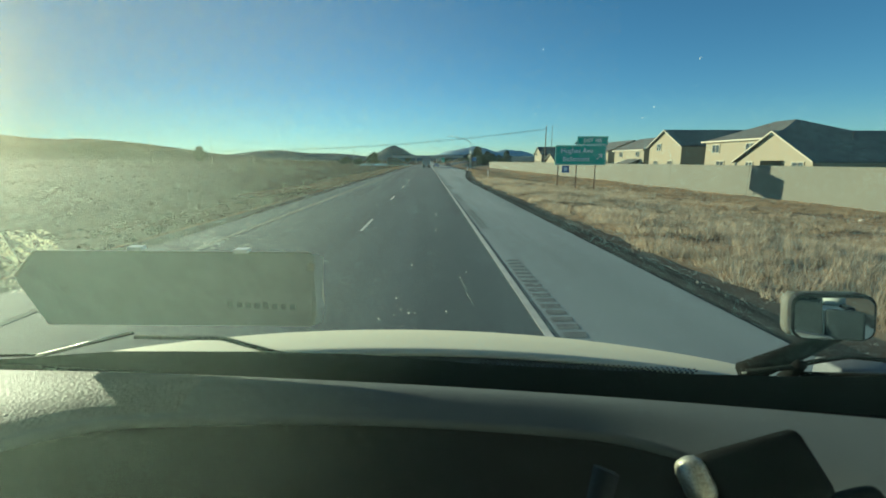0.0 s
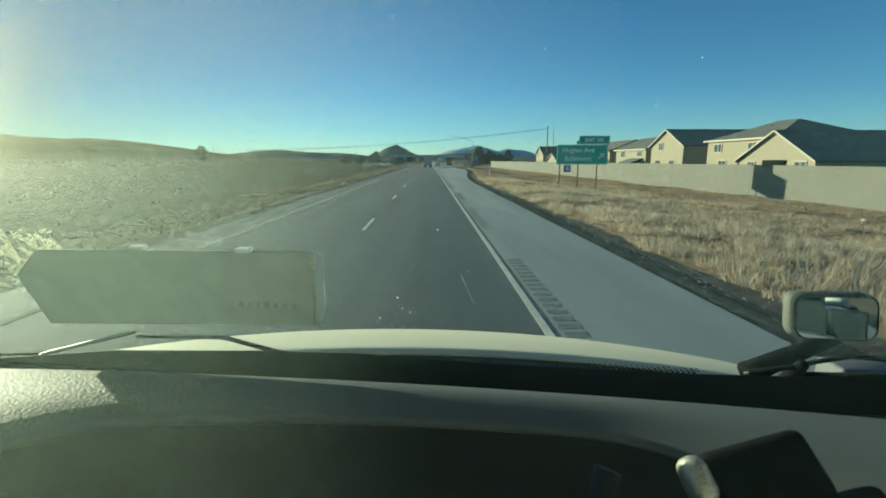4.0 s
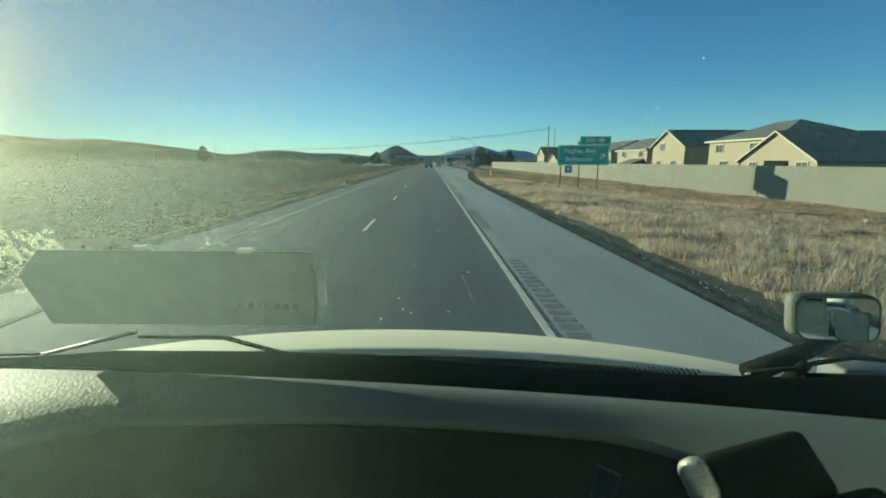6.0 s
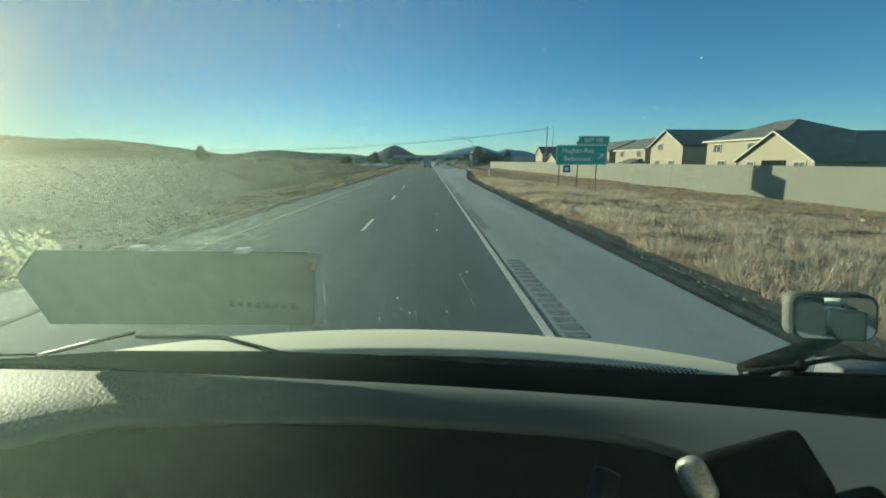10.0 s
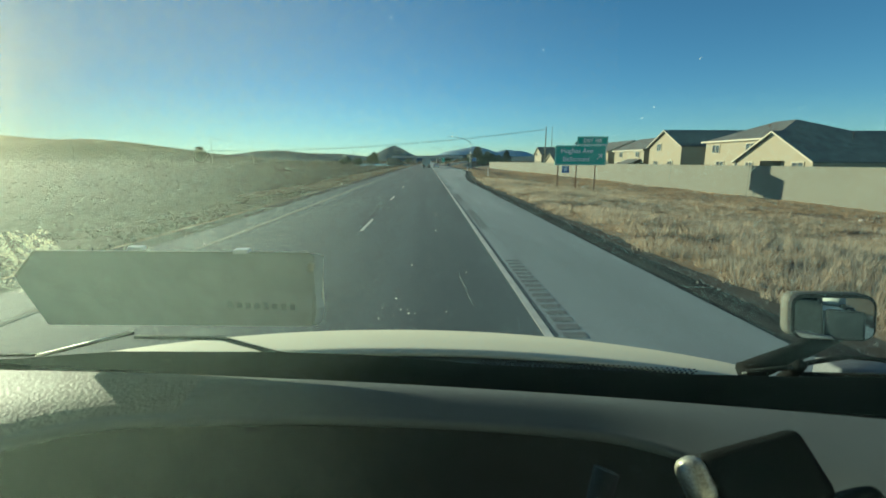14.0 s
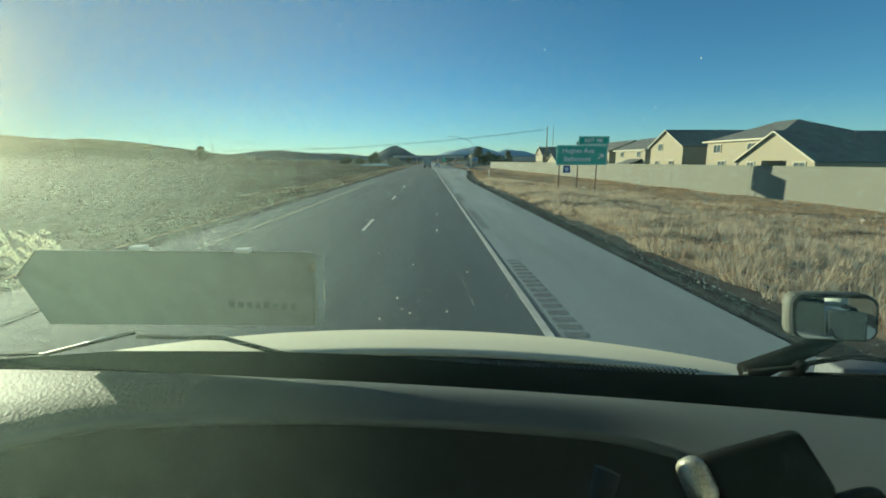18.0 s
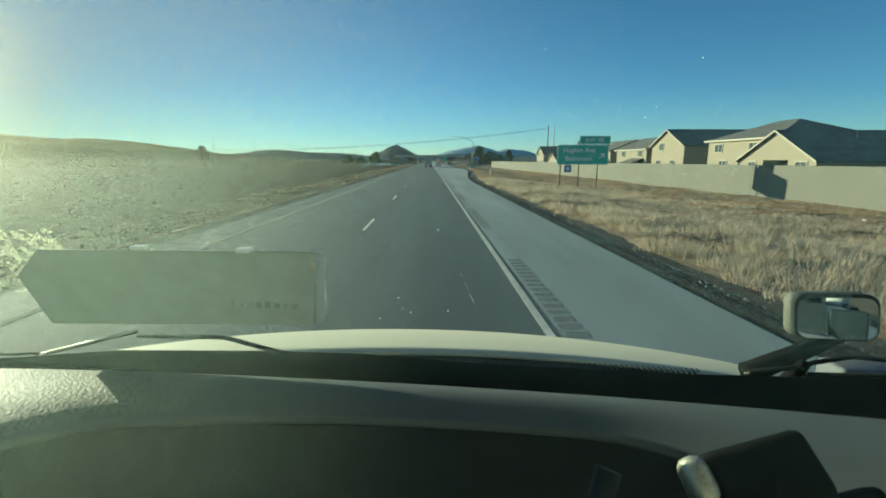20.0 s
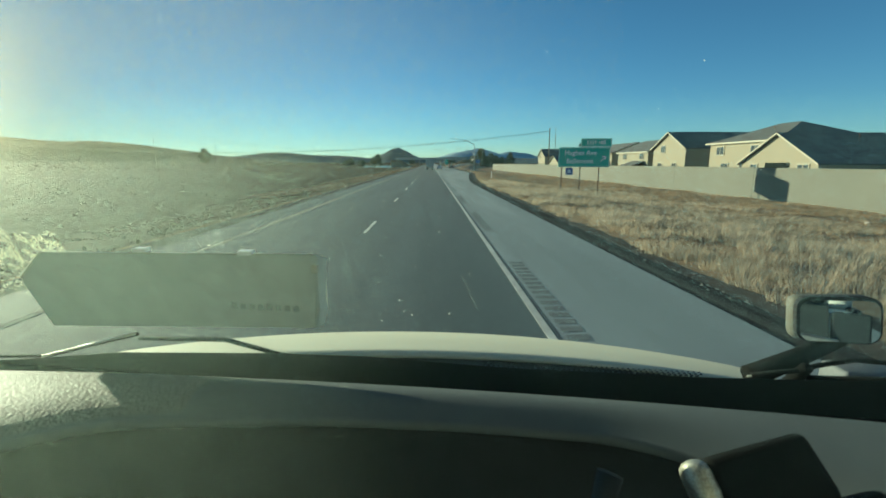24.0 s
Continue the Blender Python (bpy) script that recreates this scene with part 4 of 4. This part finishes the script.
# windscreen, its black border and its dirt
FRIT_TOP = [(-1.0, 0.0), (-0.9, 0.008), (-0.62, 0.055), (-0.3, 0.078), (-0.12, 0.084), (0.1, 0.075), (0.44, 0.077), (0.6, 0.085), (0.72, 0.093), (1.34, 0.09)]
cab("glass_border", Shape().sheet(lin(-0.95, 1.0, 60), lin(0, 1, 4), lambda x, v: on_glass(x, -0.05 + (lerp_rows(FRIT_TOP, x) + 0.05) * v, -0.004)), FRIT, None, "black enamel border of the windscreen")
dots = Shape()
for i in range(42):
    x = 0.09 + 0.0085 * i
    for r in range(3):
        c = on_glass(x + 0.00425 * (r % 2), lerp_rows(FRIT_TOP, x) + 0.003 + 0.0048 * r, -0.004)
        rad = 0.0038 - 0.0007 * r
        up = Vector((0, -0.43, 0.9))
        dots.add([c + Vector((1, -0.152, 0)) * (rad * math.cos(k * math.pi / 4)) + up * (rad * math.sin(k * math.pi / 4)) for k in range(8)], [tuple(range(8))])
cab("border_dots", dots, FRIT, None, "black dots along the glass border", kind="stuff")
rng = random.Random(11)
sp = Shape()
up = Vector((0, -0.43, 0.9))
# where insects and grit have hit the glass
HITS = [(-0.353, 0.646), (-0.309, 0.621), (-0.365, 0.553), (-0.037, 0.631), (-0.138, 0.603), (-0.094, 0.625), (-0.114, 0.434), (-0.356, 0.333),
        (-0.323, 0.354), (-0.34, 0.331), (0.011, 0.389), (0.011, 0.363), (0.056, 0.289), (-0.051, 0.231), (-0.045, 0.207), (-0.057, 0.194),
        (-0.032, 0.199), (-0.083, 0.183), (-0.035, 0.155), (0.028, 0.206), (-0.024, 0.3), (-0.082, 0.267), (-0.261, 0.368)]
spots = [(x, s, rng.uniform(0.0011, 0.0019) * (0.55 if s > 0.5 else 1)) for x, s in HITS]
spots += [(rng.gauss(-0.05, 0.04), rng.gauss(0.2, 0.035), rng.uniform(0.0004, 0.0009)) for i in range(26)]
spots += [(rng.gauss(-0.34, 0.017), rng.gauss(0.338, 0.008), rng.uniform(0.0006, 0.0013)) for i in range(26)]
spots += [(rng.uniform(-0.6, 0.4), rng.uniform(0.12, 0.7), rng.uniform(0.0003, 0.0008)) for i in range(60)]
for x, s, rad in spots:
    c = on_glass(x, s, 0.003)
    st = 1 + 0.6 * rng.random()
    sp.add([c + Vector((1, -0.152, 0)) * (rad * math.cos(k * math.pi / 4)) * rng.uniform(0.6, 1.2) + up * (rad * st * math.sin(k * math.pi / 4)) for k in range(8)], [tuple(range(8))])
splash = Shape()
rng = random.Random(12)
up = Vector((0, -0.43, 0.9))
for i in range(9000):
    x, s = rng.uniform(-0.83, -0.6), rng.gauss(0.315, 0.03) if i % 3 else rng.uniform(0.2, 0.35)
    if s > 0.345 + 0.02 * noise.noise(Vector((x * 40, 0, 1))) or s < 0.205 or noise.noise(Vector((x * 55, s * 55, 4))) < -0.12:
        continue
    rad = 0.0007 + 0.0016 * rng.random() ** 2
    c = on_glass(x, s, -0.001 - 0.002 * rng.random())
    splash.add([c + Vector((1, -0.152, 0)) * (rad * math.cos(k * math.pi / 3)) * rng.uniform(0.5, 1.3) + up * (rad * math.sin(k * math.pi / 3)) * rng.uniform(0.5, 1.3) for k in range(6)], [tuple(range(6))])
cab("frost_splash", splash, SPLASH, None, "pale speckled splash on the windscreen's corner", kind="stuff")
for x, s0, s1 in ((0.045, 0.285, 0.255), (0.058, 0.248, 0.222)):
    cab("scratch", Shape().tube([on_glass(x + 0.004 * k, s0 + (s1 - s0) * k / 3, 0.003) for k in range(4)], 0.00022, 5), SPECK, None, "faint pale scratch on the windscreen")
cab("dirt_specks", sp, SPECK, None, "pale specks of dirt on the windscreen", kind="stuff")

# wipers
for name_, pts, r in (("left", [(-1.05, 0.94, -0.42), (-0.81, 0.90, -0.40), (-0.57, 0.825, -0.325)], 0.0036), ("mid", [(-0.57, 0.83, -0.335), (-0.39, 0.80, -0.328), (-0.29, 0.80, -0.359), (-0.22, 0.80, -0.372)], 0.0046),
                      ("right", [(0.85, 0.62, -0.318), (0.779, 0.634, -0.317), (0.687, 0.656, -0.315), (0.626, 0.656, -0.324), (0.592, 0.656, -0.333), (0.526, 0.664, -0.343)], 0.0042)):
    w = cab("wiper_arm", Shape().tube([Vector(p) * 1.31 for p in pts], r * 1.3, 8), WIPER, None, "black wiper arm lying on the glass", True)
cab("wiper_blade", Shape().tube([(-1.065, 1.161, -0.519), (-0.74, 1.064, -0.417)], 0.0038, 6), CHROME, None, "bright metal wiper blade", True)
cab("wiper_blade", Shape().tube([(0.8, 0.852, -0.452), (1.28, 0.81, -0.452)], 0.009, 6), RUBBER, None, "", True)
cab("wiper_blade", Shape().tube([(0.68, 0.87, -0.453), (0.775, 0.868, -0.441)], 0.0022, 6), CHROME, None, "bright metal wiper blade", True)
cab("fender_top", Shape().box((1.21, 1.12, -0.588), (0.19, 0.09, 0.055), Matrix.Rotation(radians(4), 3, "Y"), 0.01), COWL, None, "dull grey corner beside the bonnet", True)
cab("wiper_pivot", Shape().tube([(0.803, 0.9, -0.485), (0.79, 0.85, -0.424)], [0.016, 0.012], 10), RUBBER, None, "", True)

# bonnet mirror
def rounded_plate(c, w, h, r, depth, turn):
    """A plate with rounded corners that faces -y before it is turned."""
    out = []
    for sx, sz, a0 in ((1, 1, 0), (-1, 1, 90), (-1, -1, 180), (1, -1, 270)):
        for k in range(6):
            a = radians(a0 + 18 * k)
            out.append(Vector(c) + turn @ Vector((sx * (w / 2 - r) + r * math.cos(a), 0, sz * (h / 2 - r) + r * math.sin(a))))
    return Shape().prism(out, (0, 0, 0), turn @ Vector((0, -depth, 0)))


turn = Matrix.Rotation(radians(-19), 3, "Z") @ Matrix.Rotation(radians(-6), 3, "X") @ Matrix.Rotation(radians(-4), 3, "Y")
mc = Vector((1.292, 1.32, -0.49))
mir = cab("bonnet_mirror", rounded_plate(mc, 0.224, 0.149, 0.038, 0.024, turn), DASH_BLACK, None, "black-rimmed mirror on the bonnet's edge")
cab("mirror_glass", rounded_plate(mc + turn @ Vector((0.0, -0.025, -0.003)), 0.208, 0.132, 0.032, 0.004, turn), MIRROR, mir, "mirror glass")
cab("mirror_trim", Shape().box(mc + turn @ Vector((-0.004, 0.034, -0.002)), (0.226, 0.068, 0.15), turn, 0.03), SHELL, mir, "grey back of the mirror shell", True)
cab("mirror_arm", Shape().tube([(1.34, 1.33, -0.56), (1.2, 1.3, -0.6), (1.0, 1.27, -0.66)], [0.024, 0.028, 0.036], 10), RUBBER, mir, "", True)

# shell of the cab
LEFT, RIGHT = -1.25, 1.31
for sx, nm in ((LEFT, -1), (RIGHT, 1)):
    for c, sz in (((sx + 0.1 * nm, -0.3, -0.96), (0.03, 1.8, 0.95)), ((sx + 0.1 * nm, -0.85, 0.15), (0.03, 0.7, 1.25))):
        cab("outer_panel", Shape().box(c, sz, bevel=0.01), CAB_SKIN, None, "dark blue-grey outer cab panel")
    d = Shape()
    front = 1.15 if nm < 0 else 0.76
    d.box((sx + 0.04 * nm, (front - 1.2) / 2, -0.95), (0.08, front + 1.2, 0.9))
    d.box((sx + 0.04 * nm, (front - 1.6) / 2, 0.62), (0.08, front + 0.8, 0.26))
    d.box((sx + 0.04 * nm, -0.9, 0.07), (0.08, 0.6, 0.84))
    cab("outer_panel", Shape().box((sx + 0.06 * nm, front + 0.02, -0.96), (0.12, 0.03, 0.94), bevel=0.01), CAB_SKIN)
    cab("door", d, HEADLINER, None, "grey inner side of the cab door")
    y0 = 1.3 * rim_y(sx / 1.3)
    cab("pillar", Shape().tube([(sx + 0.05 * nm, y0 - 0.44, -0.5), (sx + 0.05 * nm, y0 - 0.72, 0.75)], 0.06, 12), HEADLINER, None, "grey windscreen pillar", True)
cab("roof", Shape().box((0.03, -0.4, 0.78), (2.72, 1.8, 0.08), bevel=0.02), HEADLINER, None, "grey cab roof lining")
cab("rear_wall", Shape().box((0.03, -1.24, -0.3), (2.72, 0.08, 2.2)), HEADLINER, None, "grey rear wall of the cab")
cab("cab_floor", Shape().box((0.03, -0.2, -1.42), (2.72, 2.0, 0.08)), DASH_BLACK, None, "black cab floor")

# running gear below the cab
for sx in (-0.45, 0.45):
    cab("chassis_rail", Shape().box((sx, -1.5, -1.56), (0.1, 7.0, 0.28), bevel=0.02), RUBBER)
for sx in (-1, 1):
    for yy in (2.0, -3.4, -4.7):
        t = cab("wheel", Shape().tube([(sx * 0.85, yy, -1.8), (sx * 1.2, yy, -1.8)], 0.52, 24), RUBBER, None, "black lorry tyre")
        cab("rim", Shape().tube([(sx * 0.84, yy, -1.8), (sx * 1.215, yy, -1.8)], 0.28, 18), STEEL, t)
    cab("fuel_tank", Shape().tube([(sx * 0.95, -2.4, -1.55), (sx * 0.95, -1.25, -1.55)], 0.3, 20), STEEL, None, "", True)
cab("axle", Shape().tube([(-0.9, 2.0, -1.8), (0.9, 2.0, -1.8)], 0.08, 12), RUBBER)
for yy in (-3.4, -4.7):
    cab("axle", Shape().tube([(-0.9, yy, -1.8), (0.9, yy, -1.8)], 0.1, 12), RUBBER)
cab("grille", Shape().box((0, 2.95, -1.82), (1.5, 0.12, 0.3), bevel=0.04), DASH_BLACK)
cab("bumper", Shape().box((0, 3.1, -1.95), (2.4, 0.25, 0.35), bevel=0.06), HOOD_WHITE)

# pass unit stuck to the windscreen
unit = thing("toll_pass_unit", EYE, "dark flat pass unit fixed to the windscreen", "electronic unit")
K = 0.935
face = [on_glass(x, s) * K for x, s in ((-0.648, 0.305), (-0.717, 0.247), (-0.722, 0.235), (-0.722, 0.128), (-0.202, 0.156), (-0.175, 0.315))]
part("case", Shape().prism(face, (0, 0, 0), (0, 0.046, -0.011)), BOXGREY, unit)


def on_face(x, s, out=0.002):
    return on_glass(x, s) * K - Vector((0.136, 0.894, 0.427)) * out


edge = Shape()
edge.tube([on_face(-0.645, 0.306, 0), on_face(-0.18, 0.316, 0)], 0.0016, 6)
edge.tube([on_face(-0.717, 0.25, 0), on_face(-0.648, 0.306, 0)], 0.0022, 6)
part("edge_strip", edge, CHROME, unit, "bright bevelled edge")
for x in (-0.458, -0.284):
    part("clip", Shape().box(on_face(x, 0.318), (0.026, 0.02, 0.008), bevel=0.002), WHITE, unit, "pale mounting clip")
bars = Shape()
for i in range(8):
    hgt = 0.012 if i not in (0, 4) else 0.017
    c = on_face(-0.335 + 0.0155 * i, 0.196 + hgt / 2)
    bars.box(c, (0.011, 0.002, hgt))
part("latch", Shape().box(on_face(-0.18, 0.29), (0.012, 0.014, 0.016), bevel=0.003), CHROME, unit, "small bright latch")
part("end_cap", Shape().prism([on_glass(x, s) * K * 1.002 for x, s in ((-0.197, 0.16), (-0.186, 0.2), (-0.19, 0.25), (-0.176, 0.31), (-0.172, 0.312), (-0.199, 0.157))], (0, 0, 0), (0.004, 0.05, -0.012)), BOXGREY, unit)
part("print", bars, PRINT, unit, "dark printed mark")

# camera clamp on the dashboard
cl = thing("device_clamp", EYE, "black device clamp with a bright metal end on the dashboard", "clamp")
turn = Matrix.Rotation(radians(-16), 3, "Y") @ Matrix.Rotation(radians(-44), 3, "X")
cc = Vector((0.4, 0.455, -0.385))
part("jaw", Shape().box(cc + turn @ Vector((0.004, 0, 0.011)), (0.128, 0.045, 0.078), turn, 0.012), RUBBER, cl, smooth=True)
part("end_cap", Shape().box(cc + turn @ Vector((-0.071, -0.006, 0.024)), (0.034, 0.042, 0.054), turn, 0.015), WORN, cl, "scuffed bright metal end cap", True)
part("jaw", Shape().box(cc + turn @ Vector((0.056, 0.004, -0.042)), (0.118, 0.04, 0.034), turn, 0.01), RUBBER, cl, smooth=True)
part("arm", Shape().tube([cc + Vector((0.05, 0, -0.03)), cc + Vector((0.12, -0.02, -0.06)), cc + Vector((0.2, 0.01, -0.075))], 0.018, 10), RUBBER, cl, smooth=True)
part("foot", Shape().tube([cc + Vector((0.02, 0.05, -0.02)), cc + Vector((0.03, 0.085, -0.068))], [0.02, 0.03], 12), RUBBER, cl, smooth=True)


# ---- specks near the eye that imitate haze and sun glare ----
def specks(name, at, size, material, seed, label):
    """One small triangle at each place of an n x 3 array, turned at random in its plane."""
    rng = np.random.default_rng(seed)
    n = len(at)
    turn, r = rng.random(n) * 2 * math.pi, size * (0.6 + 0.8 * rng.random(n))
    right, up = np.array((0.99, -0.15, 0.0)), np.array((0.0, -0.43, 0.9))
    pts = np.stack([at + np.outer(r * np.cos(turn + a), right) + np.outer(r * np.sin(turn + a), up) for a in (0.0, 2.1, 4.2)], 1).reshape(-1, 3)
    me = bpy.data.meshes.new(name)
    me.vertices.add(3 * n)
    me.vertices.foreach_set("co", pts.ravel())
    me.loops.add(3 * n)
    me.loops.foreach_set("vertex_index", np.arange(3 * n, dtype=np.int32))
    me.polygons.add(n)
    me.polygons.foreach_set("loop_start", np.arange(0, 3 * n, 3, dtype=np.int32))
    me.materials.append(material)
    me.update(calc_edges=True)
    ob = new(name, me)
    ob.parent, ob.location = truck, EYE
    return tagged(ob, label, kind="stuff")


def ease(q):
    q = np.clip(q, 0, 1)
    return q * q * q * (q * (6 * q - 15) + 10)


# specks added just before the eye to imitate haze and glare: a thin veil across the windscreen, denser towards the
# sunny side window, thickest at the upper left, nearest the sun
VEIL_GRAIN = 0.00005
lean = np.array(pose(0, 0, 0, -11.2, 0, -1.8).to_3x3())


def veil_specks(reach, wish, material, seed, label):
    """Veil specks over a stretch before the eye (x0, x1, z0, z1, per metre of depth), as dense as wish(x, z) says: the
    share of that stretch that they fill.
    """
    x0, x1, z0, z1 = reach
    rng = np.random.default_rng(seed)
    full = int((x1 - x0) * (z1 - z0) * 0.135 * 0.135 / (1.3 * VEIL_GRAIN * VEIL_GRAIN * 1.05) * 0.6)
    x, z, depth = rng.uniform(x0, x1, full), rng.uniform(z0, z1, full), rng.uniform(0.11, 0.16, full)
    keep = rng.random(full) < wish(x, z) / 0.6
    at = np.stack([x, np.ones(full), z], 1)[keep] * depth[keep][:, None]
    specks("glare_veil", at @ lean.T, VEIL_GRAIN, material, seed + 50, label)


veil_specks((-1.04, 1.04, -0.6, 0.6), lambda x, z: (0.011 + 0.034 * ease((z + 0.3) / 0.12)) * (1 - ease((z - 0.28) / 0.1)), DIM_VEIL, 35, "faint specks near the eye imitating a haze veil")
veil_specks((-1.04, 0.2, -0.6, 0.6), lambda x, z: 0.13 * ease((0.1 - x) / 1.1) * (1 - 0.85 * ease((z - 0.2) / 0.2)) + 0.075 * ease((0.1 - x) / 1.05) * ease((z + 0.3) / 0.2) * (1 - ease((z - 0.2) / 0.2)) + 0.06 * ease((-0.7 - x) / 0.35) * ease((-0.3 - z) / 0.15), GREEN_VEIL, 31, "greenish specks near the eye imitating veiling sun glare")
veil_specks((-1.04, 0.4, -0.1, 0.6), lambda x, z: 0.5 * np.exp(-((x + 0.9) / 0.46) ** 2 / 2 - ((z - 0.38) / 0.3) ** 2 / 2) * ease((z - 0.14) / 0.16), WARM_VEIL, 36, "warm specks near the eye imitating haze over the left sky")
veil_specks((-1.04, -0.3, -0.1, 0.6), lambda x, z: 0.58 * np.exp(-((x + 1.06) ** 2 + (z - 0.36) ** 2) / (2 * 0.13 ** 2)) + 0.08 * np.exp(-((x + 1.08) ** 2 + (z - 0.36) ** 2) / (2 * 0.26 ** 2)), GLOW_VEIL, 34, "bright specks near the eye imitating the sun's glow")
